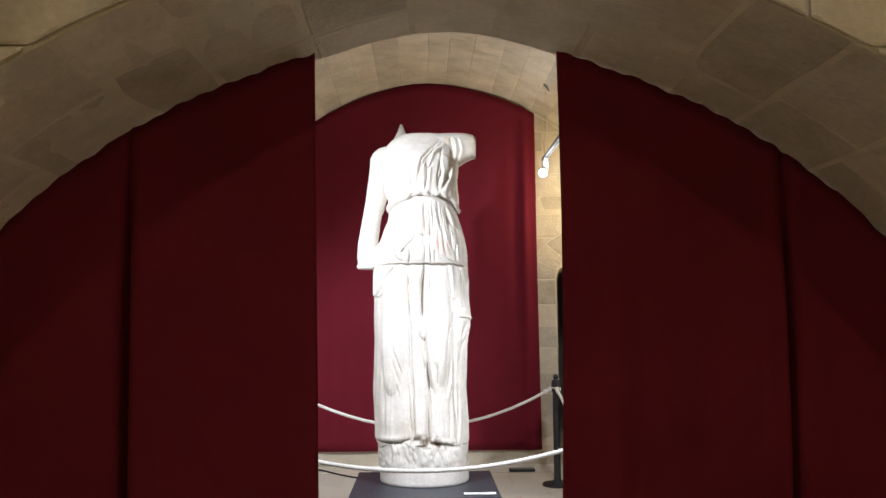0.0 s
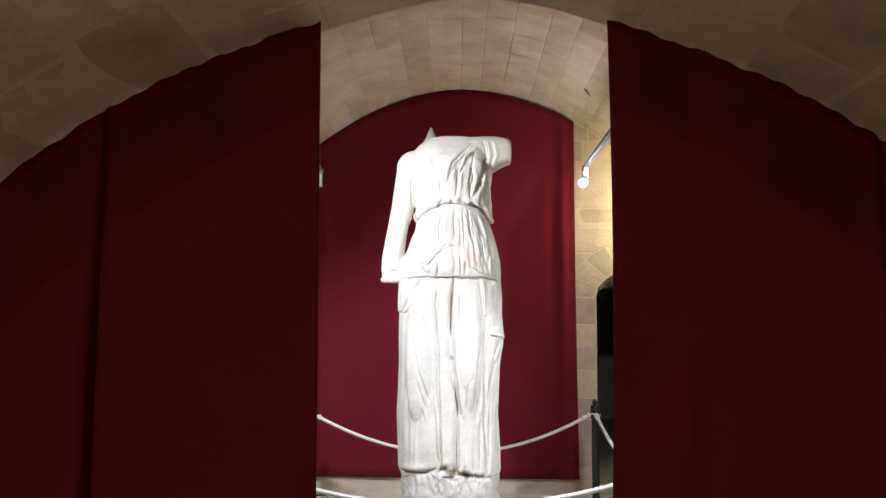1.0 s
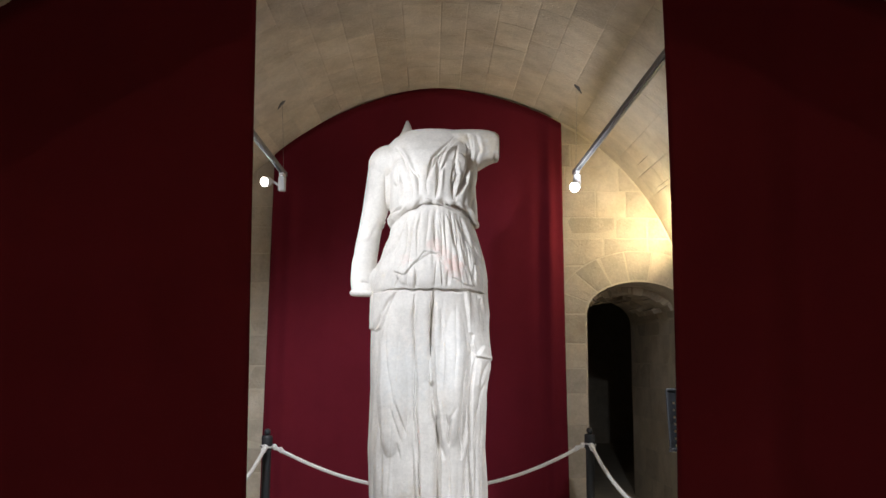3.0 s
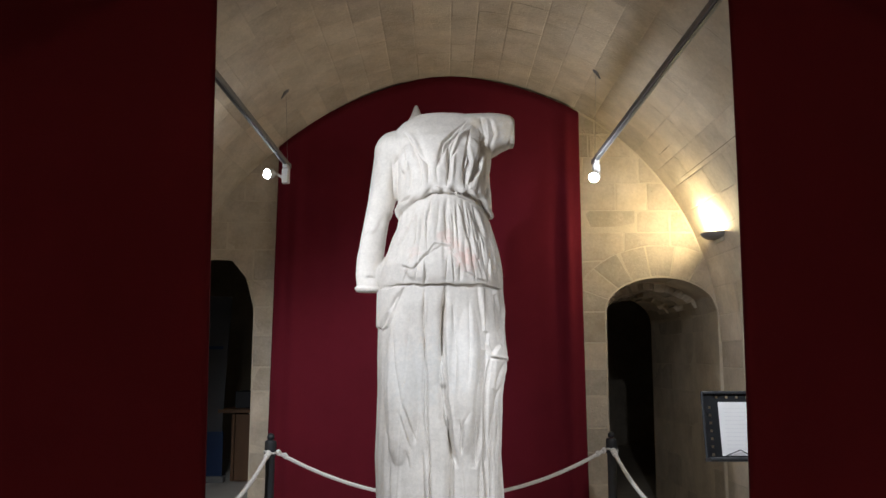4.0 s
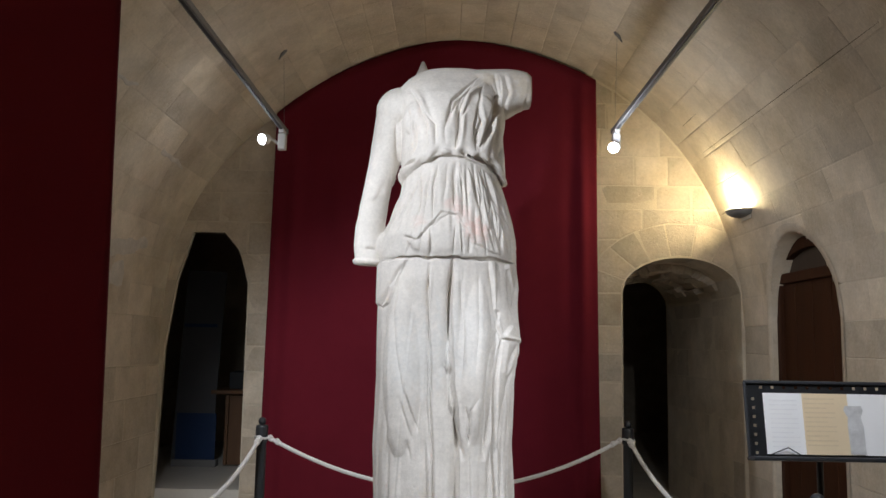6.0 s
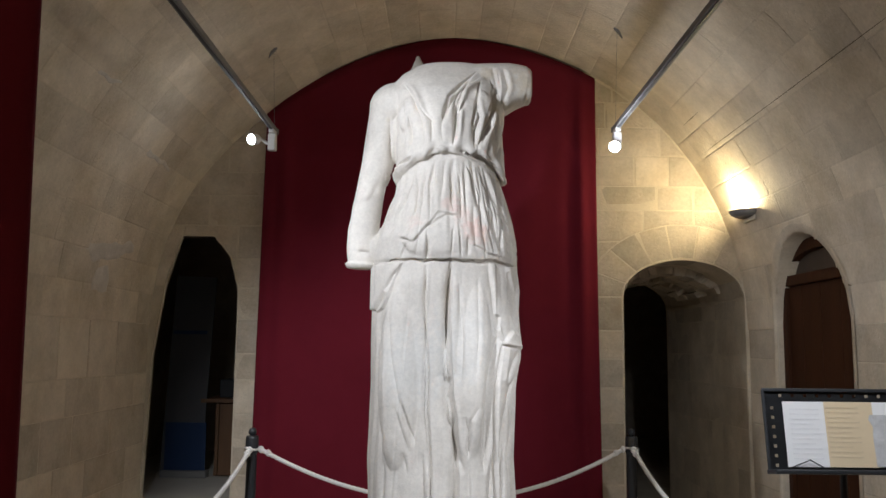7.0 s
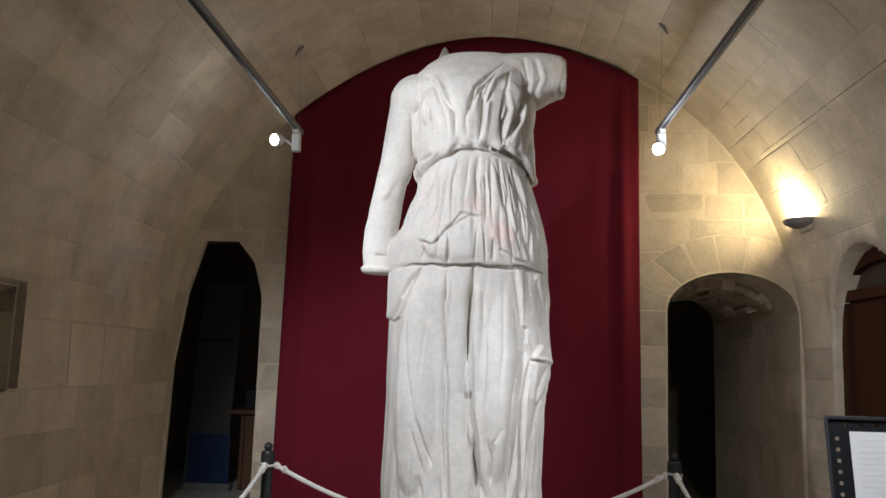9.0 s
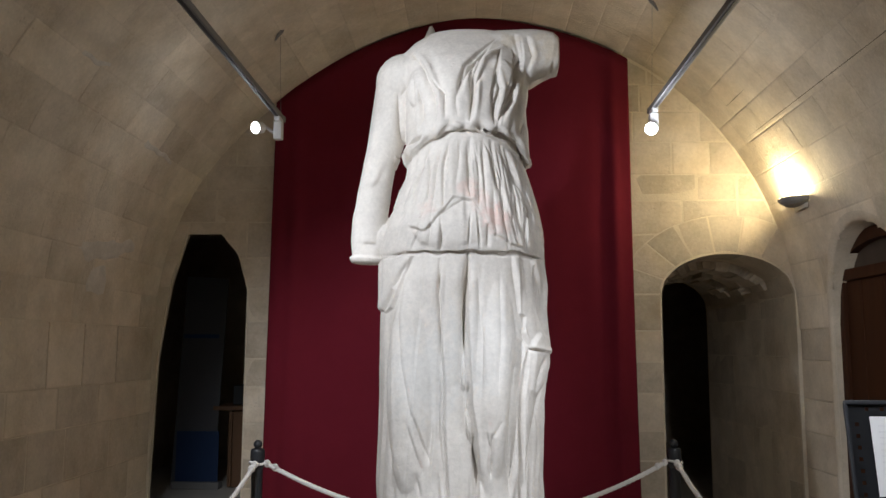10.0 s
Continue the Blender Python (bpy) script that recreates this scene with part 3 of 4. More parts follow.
    ed = np.empty(len(me2.edges) * 2, int)
    me2.edges.foreach_get("vertices", ed)
    ed = ed.reshape(-1, 2)
    deg = np.bincount(ed.ravel(), minlength=n)[:, None]

    def soften(rounds, keep=0.5):
        nonlocal co
        for _ in range(rounds):
            acc = np.zeros_like(co)
            np.add.at(acc, ed[:, 0], co[ed[:, 1]])
            np.add.at(acc, ed[:, 1], co[ed[:, 0]])
            co = keep * co + (1 - keep) * acc / deg

    def normals():
        me2.vertices.foreach_set("co", co.ravel())
        me2.update()
        out = np.empty(n * 3)
        me2.vertex_normals.foreach_get("vector", out)
        return out.reshape(-1, 3)

    soften(4)
    nor = normals()
    push = np.zeros(n)
    front = np.clip((0.35 - nor[:, 1]) / 0.5, 0, 1)
    x, z = co[:, 0].copy(), co[:, 2].copy()

    def along(pts):
        """Distance from a line on the front, side of it, and a fade towards its ends."""
        lo, hi = pts.min(0) - 0.08, pts.max(0) + 0.08
        near = (x > lo[0]) & (x < hi[0]) & (z > lo[1]) & (z < hi[1]) & (front > 0) & (co[:, 1] < 5.56)
        px, pz = x[near], z[near]
        best, side, ends = np.full(px.shape, 9.0), np.zeros(px.shape), np.zeros(px.shape)
        total = sum(math.dist(a, b) for a, b in zip(pts, pts[1:]))
        run = 0.0
        for a, b in zip(pts, pts[1:]):
            d = b - a
            l = math.hypot(*d)
            t = np.clip(((px - a[0]) * d[0] + (pz - a[1]) * d[1]) / (l * l), 0, 1)
            ox, oz = px - a[0] - t * d[0], pz - a[1] - t * d[1]
            dist = np.hypot(ox, oz)
            closer = dist < best
            best[closer] = dist[closer]
            side[closer] = np.sign(d[0] * oz - d[1] * ox)[closer]
            ends[closer] = np.minimum(run + t * l, total - run - t * l)[closer]
            run += l
        return near, best, side, np.clip(ends / min(0.10, 0.3 * total), 0, 1) ** 0.8

    def slot(points, width, deep):
        """Cuts a narrow channel with steep walls."""
        near, best, side, fade = along(np.array(points))
        push[near] -= deep * np.clip(0.5 + (0.5 * width * (0.35 + 0.65 * fade) - best) / 0.005, 0, 1) * (0.25 + 0.75 * fade) * front[near]

    def groove(points, width, deep, ridge=0.32):
        """Carves a fold along a line on the front, with a soft ridge beside it."""
        pts = np.array(points)
        pts = np.column_stack([pts[:, 0] - SHIFT, pts[:, 1]])
        near, best, side, fade = along(pts)
        w = np.where(side > 0, 0.34, 1.15) * width
        cut = -0.9 * deep * np.exp(-((best / w) ** 1.15))
        rise = 0.6 * ridge * deep * np.exp(-(((best - 1.7 * width) / (1.1 * width)) ** 2)) * np.where(side > 0, 1.0, 0.2)
        push[near] += (cut + rise) * fade * front[near]

    def layer(points, height, edge=0.005, fade=0.0):
        """Raises the cloth inside an outline, with a crisp border; fade lets it rise slowly from the top."""
        pts = np.array(points)
        near = (front > 0) & (co[:, 1] < 5.56) & (x > pts[:, 0].min() - 0.02) & (x < pts[:, 0].max() + 0.02) & (z > pts[:, 1].min() - 0.02) & (z < pts[:, 1].max() + 0.02)
        px, pz = x[near], z[near]
        inside, best = np.zeros(px.shape, bool), np.full(px.shape, 9.0)
        for a, b in zip(pts, np.roll(pts, -1, 0)):
            d = b - a
            t = np.clip(((px - a[0]) * d[0] + (pz - a[1]) * d[1]) / (d @ d), 0, 1)
            best = np.minimum(best, np.hypot(px - a[0] - t * d[0], pz - a[1] - t * d[1]))
            if a[1] != b[1]:
                inside ^= ((a[1] > pz) != (b[1] > pz)) & (px < (b[0] - a[0]) * (pz - a[1]) / (b[1] - a[1]) + a[0])
        push[near] += height * np.clip(0.5 + np.where(inside, best, -best) / edge, 0, 1) * front[near] * (np.clip((pts[:, 1].max() - pz) / fade, 0, 1) if fade else 1.0)

    # the overfold's upper layer ends in a ragged hem
    hem_x = [-0.06, 0.030, 0.048, 0.074, 0.101, 0.173, 0.204, 0.262, 0.294, 0.320, 0.352, 0.384, 0.420, 0.470, 0.560]
    hem_z = [1.900, 1.900, 1.885, 1.872, 1.872, 1.958, 1.998, 1.988, 1.948, 1.922, 1.859, 1.848, 1.825, 1.815, 1.812]
    drop = np.interp(x, hem_x, hem_z) - z
    push -= 0.010 * np.clip(0.5 + drop / 0.005, 0, 1) * np.exp(-np.clip(drop, 0, 1) / 0.13) * front * (z > 1.79) * np.clip((x - 0.03) / 0.03, 0, 1) * np.clip((0.52 - x) / 0.08, 0, 1)
    # hanging folds at the hips, and the straight box pleats of the skirt
    layer([(-0.20, 1.80), (0.056, 1.784), (0.018, 1.714), (0.003, 1.650), (-0.025, 1.592), (-0.055, 1.574), (-0.082, 1.592), (-0.20, 1.62)], 0.014)
    layer([(0.422, 1.784), (0.434, 1.688), (0.447, 1.570), (0.468, 1.559), (0.461, 1.498), (0.474, 1.443), (0.518, 1.434), (0.556, 1.412), (0.66, 1.42), (0.66, 1.784)], 0.010, 0.008)
    layer([(0.491, 1.442), (0.483, 1.292), (0.500, 1.272), (0.520, 1.275), (0.537, 1.312), (0.575, 1.385), (0.56, 1.442)], 0.005, 0.010)
    layer([(0.452, 1.58), (0.447, 1.784), (0.490, 1.784), (0.500, 1.62), (0.512, 1.500), (0.478, 1.452)], -0.010, 0.012)
    layer([(0.186, 1.02), (0.196, 0.60), (0.262, 0.60), (0.250, 0.90), (0.236, 1.10)], 0.008, 0.012, 0.35)
    layer([(0.262, 1.10), (0.270, 0.60), (0.296, 0.60), (0.296, 0.92), (0.284, 1.10)], -0.016, 0.012, 0.35)
    layer([(0.338, 1.00), (0.330, 0.60), (0.380, 0.60), (0.380, 0.95)], 0.009, 0.014, 0.35)
    layer([(0.436, 1.40), (0.446, 0.95), (0.456, 0.60), (0.474, 0.60), (0.462, 1.00), (0.456, 1.28)], -0.016, 0.010, 0.35)
    layer([(-0.30, 1.10), (0.034, 1.06), (0.046, 0.60), (-0.30, 0.60)], 0.008, 0.016, 0.35)
    # cloth bunched at one hip
    push += np.interp(z, [1.25, 1.30, 1.385, 1.44, 1.50, 1.573, 1.667, 1.79, 1.80], [0, 0.008, 0.022, 0.026, 0.020, 0.017, 0.020, 0.016, 0]) * np.clip((x - 0.455) / 0.06, 0, 1) * (co[:, 1] < 5.62)
    slot([(0.258, 1.784), (0.249, 1.680), (0.246, 1.559), (0.251, 1.461), (0.257, 1.353), (0.263, 1.225), (0.278, 1.141), (0.288, 1.0), (0.286, 0.62)], 0.022, 0.028)
    slot([(0.154, 1.768), (0.150, 1.646), (0.158, 1.460), (0.171, 1.309), (0.170, 1.160), (0.182, 0.951), (0.190, 0.64)], 0.009, 0.016)
    slot([(0.474, 1.43), (0.454, 1.271), (0.449, 1.101), (0.446, 0.955), (0.462, 0.63)], 0.013, 0.022)
    slot([(0.494, 1.75), (0.507, 1.600), (0.528, 1.488)], 0.012, 0.018)
    slot([(0.512, 1.24), (0.520, 1.10), (0.508, 0.95), (0.514, 0.66)], 0.008, 0.012)
    slot([(0.054, 1.211), (0.088, 1.116), (0.120, 1.035)], 0.008, 0.012)
    slot([(0.345, 1.14), (0.334, 1.07), (0.338, 0.98)], 0.008, 0.012)
    for line, width, deep in (
            ([(0.366, 2.665), (0.296, 2.591), (0.244, 2.527), (0.224, 2.446), (0.212, 2.356)], 0.010, 0.016),
            ([(0.348, 2.637), (0.288, 2.555), (0.267, 2.473), (0.273, 2.384), (0.263, 2.276)], 0.009, 0.016),
            ([(0.315, 2.492), (0.285, 2.429), (0.275, 2.384)], 0.007, 0.012),
            ([(0.069, 2.426), (0.077, 2.345), (0.066, 2.251)], 0.008, 0.014),
            ([(0.113, 2.480), (0.143, 2.427), (0.168, 2.405), (0.169, 2.302)], 0.007, 0.012),
            ([(0.384, 2.611), (0.369, 2.511), (0.352, 2.394), (0.359, 2.278)], 0.014, 0.014),
            ([(0.437, 2.575), (0.451, 2.476), (0.430, 2.386), (0.388, 2.305)], 0.012, 0.014),
            ([(0.467, 2.671), (0.477, 2.576)], 0.007, 0.010),
            ([(0.428, 2.648), (0.457, 2.566), (0.471, 2.512)], 0.008, 0.010),
            ([(0.080, 2.248), (0.045, 2.230), (0.020, 2.205)], 0.014, 0.018),
            ([(0.295, 2.262), (0.353, 2.250), (0.400, 2.225)], 0.012, 0.018),
            ([(0.181, 2.200), (0.165, 2.117), (0.168, 1.960)], 0.007, 0.014),
            ([(0.255, 2.200), (0.261, 2.040), (0.270, 1.990)], 0.008, 0.014),
            ([(0.113, 2.170), (0.104, 1.951)], 0.006, 0.010),
            ([(0.100, 2.190), (0.087, 2.133), (0.000, 1.923)], 0.007, 0.012),
            ([(0.065, 2.150), (0.045, 2.080), (-0.022, 1.931)], 0.006, 0.010),
            ([(0.280, 2.200), (0.303, 2.075), (0.297, 1.940)], 0.006, 0.010),
            ([(0.320, 2.215), (0.336, 2.180), (0.377, 2.016)], 0.008, 0.014),
            ([(0.370, 2.200), (0.388, 2.164), (0.441, 1.999)], 0.008, 0.014),
            ([(0.395, 2.200), (0.467, 2.017), (0.477, 1.810)], 0.010, 0.015),
            ([(0.424, 2.060), (0.421, 1.913), (0.443, 1.810)], 0.008, 0.013),
            ([(0.354, 2.170), (0.380, 2.068), (0.391, 1.890)], 0.007, 0.012),
            ([(0.271, 1.953), (0.260, 1.800)], 0.006, 0.009),
            ([(0.155, 1.943), (0.162, 1.800)], 0.005, 0.007),
            ([(0.297, 1.936), (0.304, 1.800)], 0.006, 0.010),
            ([(0.224, 2.215), (0.226, 2.074)], 0.005, 0.008)):
        slot(line, width, deep)
    groove([(1.890, 2.650), (1.780, 2.554), (1.729, 2.453), (1.717, 2.385)], .012, .040, 0.6)
    groove([(1.852, 2.616), (1.801, 2.554), (1.775, 2.476), (1.772, 2.365), (1.763, 2.283)], .010, .036, 0.6)
    groove([(1.533, 2.610), (1.583, 2.520), (1.624, 2.395), (1.638, 2.280)], .010, .024, 0.6)
    groove([(1.537, 2.495), (1.543, 2.300)], .010, .020, 0.5)
    groove([(1.938, 2.700), (1.959, 2.585), (1.938, 2.450), (1.867, 2.280)], .010, .026, 0.6)
    groove([(1.857, 2.520), (1.877, 2.430), (1.853, 2.300)], .009, .022, 0.6)
    groove([(1.985, 2.690), (2.010, 2.600), (1.990, 2.540)], .009, .014, 0.5)
    groove([(1.816, 2.491), (1.790, 2.442), (1.776, 2.380)], .01, .01)
    groove([(1.880, 2.419), (1.858, 2.364), (1.858, 2.319), (1.870, 2.273)], .016, .018)
    groove([(1.938, 2.416), (1.898, 2.327), (1.880, 2.281)], .014, .016)
    groove([(1.962, 2.501), (1.956, 2.433), (1.944, 2.332)], .012, .014)
    groove([(1.655, 2.433), (1.673, 2.388), (1.670, 2.299)], .01, .012)
    groove([(1.575, 2.414), (1.580, 2.275)], .01, .012)
    groove([(1.473, 2.469), (1.487, 2.355), (1.496, 2.215)], .014, .02)
    groove([(1.525, 2.485), (1.481, 2.428)], .01, .01)
    groove([(1.992, 2.680), (2.004, 2.600)], .012, .007)
    groove([(1.937, 2.695), (1.955, 2.617)], .012, .007)
    groove([(1.703, 2.421), (1.716, 2.299)], .01, .008)
    groove([(1.973, 2.326), (1.957, 2.238)], .01, .01)
    groove([(1.908, 2.249), (1.919, 2.305)], .008, .008)
    groove([(1.682, 2.232), (1.673, 2.128), (1.665, 2.042)], .008, .012)
    groove([(1.763, 2.236), (1.758, 2.106), (1.772, 1.998)], .011, .02)
    groove([(1.810, 2.235), (1.813, 2.105), (1.824, 1.923)], .009, .014)
    groove([(1.841, 2.230), (1.867, 2.019)], .009, .013)
    groove([(1.874, 2.218), (1.905, 2.108), (1.918, 2.011)], .010, .016)
    groove([(1.891, 2.196), (1.926, 2.069), (1.956, 1.853)], .010, .018)
    groove([(1.936, 2.161), (1.991, 1.967), (2.004, 1.815)], .010, .018)
    groove([(1.605, 2.208), (1.562, 2.072), (1.539, 2.003)], .009, .014)
    groove([(1.638, 2.220), (1.610, 2.111), (1.600, 1.949)], .009, .014)
    groove([(1.571, 2.200), (1.511, 2.077), (1.479, 1.950)], .009, .013)
    groove([(1.968, 2.129), (2.020, 1.951), (2.037, 1.819)], .010, .016)
    groove([(1.729, 2.232), (1.716, 2.106), (1.707, 2.020)], .007, .008)
    groove([(1.788, 2.224), (1.792, 2.105), (1.799, 1.976)], .008, .01)
    groove([(1.857, 2.218), (1.881, 2.087), (1.896, 1.893)], .008, .01)
    groove([(1.908, 2.183), (1.949, 2.004), (1.968, 1.810)], .008, .01)
    groove([(1.847, 2.026), (1.862, 1.832)], .009, .012)
    groove([(1.538, 2.182), (1.465, 2.019)], .008, .01)
    groove([(1.656, 2.215), (1.635, 2.107), (1.626, 1.999)], .007, .009)
    groove([(1.594, 1.862), (1.640, 1.928), (1.703, 1.969), (1.734, 1.986), (1.776, 1.982), (1.824, 1.909)], .006, .008, 0.5)
    groove([(1.539, 1.886), (1.577, 1.873)], .007, .012)
    groove([(1.651, 1.789), (1.655, 1.895)], .01, .016)
    groove([(1.824, 1.809), (1.829, 1.905)], .008, .012)
    groove([(1.756, 1.775), (1.743, 1.640), (1.736, 1.474), (1.729, 1.309), (1.737, 1.288), (1.748, 1.145), (1.777, 1.043), (1.817, 0.913)], .018, .034)
    groove([(1.654, 1.777), (1.642, 1.642), (1.650, 1.474), (1.649, 1.145), (1.672, 0.914)], .009, .014)
    groove([(1.541, 1.757), (1.510, 1.685), (1.495, 1.558), (1.509, 1.391), (1.545, 1.206), (1.595, 1.063), (1.612, 1.023)], .010, .006)
    groove([(1.628, 1.185), (1.612, 1.023)], .008, .010)
    groove([(1.913, 1.770), (1.937, 1.642), (1.946, 1.553)], .010, .014)
    groove([(1.881, 1.185), (1.843, 1.124), (1.832, 0.963)], .009, .010)
    groove([(1.819, 1.145), (1.830, 1.064)], .008, .010)
    groove([(1.902, 1.153), (1.903, 0.910)], .008, .010)
    groove([(1.953, 1.474), (1.931, 1.265), (1.916, 1.059), (1.904, 0.907)], .020, .034)
    groove([(1.993, 1.754), (2.013, 1.624), (2.019, 1.479)], .010, .016)
    groove([(1.944, 1.517), (1.975, 1.440), (2.017, 1.428)], .006, .016)
    groove([(2.022, 1.415), (1.999, 1.284)], .009, .016)
    groove([(2.040, 1.368), (1.995, 1.157), (1.960, 0.928)], .009, .014)
    groove([(1.478, 1.663), (1.510, 1.727), (1.538, 1.766)], .010, .018)
    groove([(1.410, 1.588), (1.438, 1.583), (1.475, 1.666)], .010, .02)
    groove([(1.464, 1.518), (1.461, 1.265), (1.476, 0.936)], .008, .008)
    groove([(1.563, 1.000), (1.584, 0.909)], .008, .008)
    groove([(1.785, 1.745), (1.808, 1.474), (1.803, 1.268)], .008, .008)
    groove([(1.870, 1.726), (1.876, 1.474), (1.861, 1.267)], .008, .008)
    groove([(1.645, 0.997), (1.657, 0.736), (1.671, 0.669)], .011, .02)
    groove([(1.761, 0.995), (1.776, 0.659)], .009, .014)
    groove([(1.932, 0.990), (1.920, 0.616)], .012, .02)
    groove([(1.526, 1.184), (1.570, 1.052), (1.592, 0.995)], .008, .01)
    groove([(1.486, 0.960), (1.491, 0.624)], .008, .01)
    groove([(1.836, 0.956), (1.844, 0.658)], .008, .012)
    groove([(1.989, 1.176), (1.974, 0.612)], .01, .016)
    groove([(1.402, 0.614), (1.484, 0.617), (1.577, 0.618), (1.663, 0.646)], .016, .03)
    groove([(1.678, 0.653), (1.716, 0.634)], .022, .04)
    groove([(1.764, 0.608), (1.839, 0.614), (1.913, 0.597), (1.988, 0.585)], .012, .03)
    groove([(1.522, 0.597), (1.528, 0.524)], .008, .012)
    groove([(1.662, 0.558), (1.677, 0.491)], .008, .012)
    groove([(1.782, 0.592), (1.800, 0.511)], .008, .012)
    groove([(1.894, 0.583), (1.904, 0.498)], .008, .01)
    groove([(1.447, 0.544), (1.483, 0.470)], .009, .012)
    groove([(1.345, 1.845), (1.362, 1.842), (1.385, 1.840), (1.400, 1.842)], .010, .012, 0.2)
    # pleats at the sides and back
    ang = np.arctan2(co[:, 0] - 0.235, -(co[:, 1] - 5.49))
    side = np.clip((np.abs(ang) - 0.95) / 0.5, 0, 1) * (z < 2.2) * (z > 0.6) * ((co[:, 0] > -0.035) | (z < 1.78))
    push += side * 0.006 * (np.sin(ang * 26 + 2 * np.sin(z * 2.1)) + 0.6 * np.sin(ang * 41 + 1.3 * np.sin(z * 3)))
    # fine gathers of the overfold
    over = np.clip((z - 1.80) / 0.03, 0, 1) * np.clip((2.21 - z) / 0.05, 0, 1) * front
    over *= np.clip((x + 0.075 - 0.30 * (z - 1.90)) / 0.02, 0, 1)
    fan = (x - 0.235) / (0.22 + 0.5 * np.clip(2.25 - z, 0, 1) ** 1.3)
    push += over * np.clip((2.24 - z) / 0.08, 0, 1) * (0.0040 * np.abs(np.sin(fan * 17 + 1.2 * np.sin(z * 6))) + 0.0022 * np.sin(fan * 47 + z * 7)) * np.clip(1 - np.exp(-(((x - 0.20) / 0.12) ** 2 + ((z - 1.87) / 0.07) ** 2)), 0, 1)
    # broken stone below the hem
    rag = 0.600 + 0.020 * np.sin(x * 19) + 0.008 * np.sin(x * 61 + 1)
    rough_foot = np.clip((rag - z) / 0.006, 0, 1) * np.clip((z - 0.458) / 0.02, 0, 1) * front
    chunks = np.array([abs(noise.noise((a * 17, b * 8, 3.3))) + 0.5 * abs(noise.noise((a * 31, b * 17, 7.1))) for a, b in zip(x, z)])
    push += rough_foot * (-0.007 + 0.018 * chunks)
    pouch = np.exp(-(((z - (2.275 - 0.09 * ((x - 0.256) / 0.26) ** 2)) / 0.02) ** 2)) * front
    push += pouch * (0.006 * np.sin(x * 52 + 1.0) + 0.005 * np.sin(x * 97))
    co[:, 2] += pouch * (0.009 * np.sin(x * 33 + 0.6) + 0.007 * np.sin(x * 71)) * np.clip(np.abs(x - 0.24) / 0.14, 0.1, 1)
    # chiselled creases running down the cloth
    def creases(u, v, mask, deep, seed):
        k = np.array([noise.noise((a, b, seed)) for a, b in zip(u, v)])
        return mask * (-deep * np.exp(-((k / 0.07) ** 2)) + 0.5 * deep * np.exp(-(((k - 0.16) / 0.08) ** 2)))

    skirt = np.clip((1.76 - z) / 0.05, 0, 1) * np.clip((z - 0.62) / 0.05, 0, 1) * front
    push += creases(x * 9 + 0.3 * np.sin(z * 2), z * 0.45, skirt, 0.0022, 1.5)
    push += creases(fan * 9, z * 0.9, over, 0.0045, 4.5)
    blouse = np.clip((z - 2.24) / 0.03, 0, 1) * np.clip((2.66 - z) / 0.1, 0, 1) * front * np.clip((x - 0.02) / 0.04, 0, 1)
    push += creases(x * 11 - (z - 2.3) * np.tanh((x - 0.24) * 12) * 3.0, z * 0.8, blouse, 0.0025, 8.5)
    # seam between the two blocks of marble
    wob = 1.788 + 0.004 * np.sin(x * 31) + 0.003 * np.sin(x * 77)
    push -= 0.009 * np.exp(-(((z - wob) / 0.0035) ** 2)) * (x > -0.09)
    grain = np.array([noise.noise(Vector(c) * 9) + 0.5 * noise.noise(Vector(c) * 27) for c in co])
    worn = np.array([noise.noise(Vector(c) * 3.5 + Vector((7, 1, 4))) for c in co])
    push += 0.0014 * grain + 0.004 * worn * np.clip(np.abs(ang) - 0.7, 0, 1)
    co = co + nor * push[:, None]
    soften(1, 0.8)
    normals()
    me2.name = "statue"
    me2.materials.clear()
    me2.materials.append(MARBLE)
    me2.polygons.foreach_set("use_smooth", [True] * len(me2.polygons))
    return tagged(new("statue", me2), "headless white marble statue of a standing draped figure on a plinth", "statue")


SHIFT = 1.495
statue()
plinth = tagged(part("plinth", box((0.95, 0.90, 0.33), (0.253, 5.39, 0.165), 0.006), PLINTH), "low dark grey painted plinth under the statue", "plinth")
card = thing("label_card", (0.60, 5.05, 0.331), "small white printed label card lying on the plinth", "label")
part("card", box((0.20, 0.05, 0.004), (0, 0, 0.002), 0.001), PAPER, card)
for k in range(2):
    part("print_line", box((0.15 - 0.04 * k, 0.006, 0.001), (-0.01 * k, 0.01 - 0.018 * k, 0.0046), 0.0), GREYINK, card)


# ---- curtains ----
def curtain(name, x_of, top_of, y, bottom, folds, width_steps, label, seed, group="", loose=1.0):
    """Hanging cloth: x_of(s, f) gives x at s across and f down; folds(s) the depth of the pleats."""
    nz = 40
    V, F = [], []
    r = random.Random(seed)
    ph = [r.uniform(0, 6.28) for _ in range(4)]
    for i in range(width_steps + 1):
        s = i / width_steps
        for k in range(nz + 1):
            f = k / nz
            x = x_of(s, f)
            z1 = top_of(x_of(s, 0.0))
            z = bottom + (z1 - bottom) * (1 - f)
            drop = min(1.0, 0.15 + 2.5 * f)
            d = drop * folds(s, f) + loose * drop * (0.010 * math.sin(s * 21 + ph[0] + 0.6 * f) * (0.3 + 0.7 * f) + 0.005 * math.sin(s * 47 + ph[1] + 0.9 * math.sin(3 * f)) + 0.012 * noise.noise((s * 5, f * 3, seed)))
            V.append((x, y + d, z))
    for i in range(width_steps):
        for k in range(nz):
            a = i * (nz + 1) + k
            F.append((a, a + nz + 1, a + nz + 2, a + 1))
    ob = solid(name, V, F, DRAPE, smooth=True)
    m = ob.modifiers.new("cloth", "SOLIDIFY")
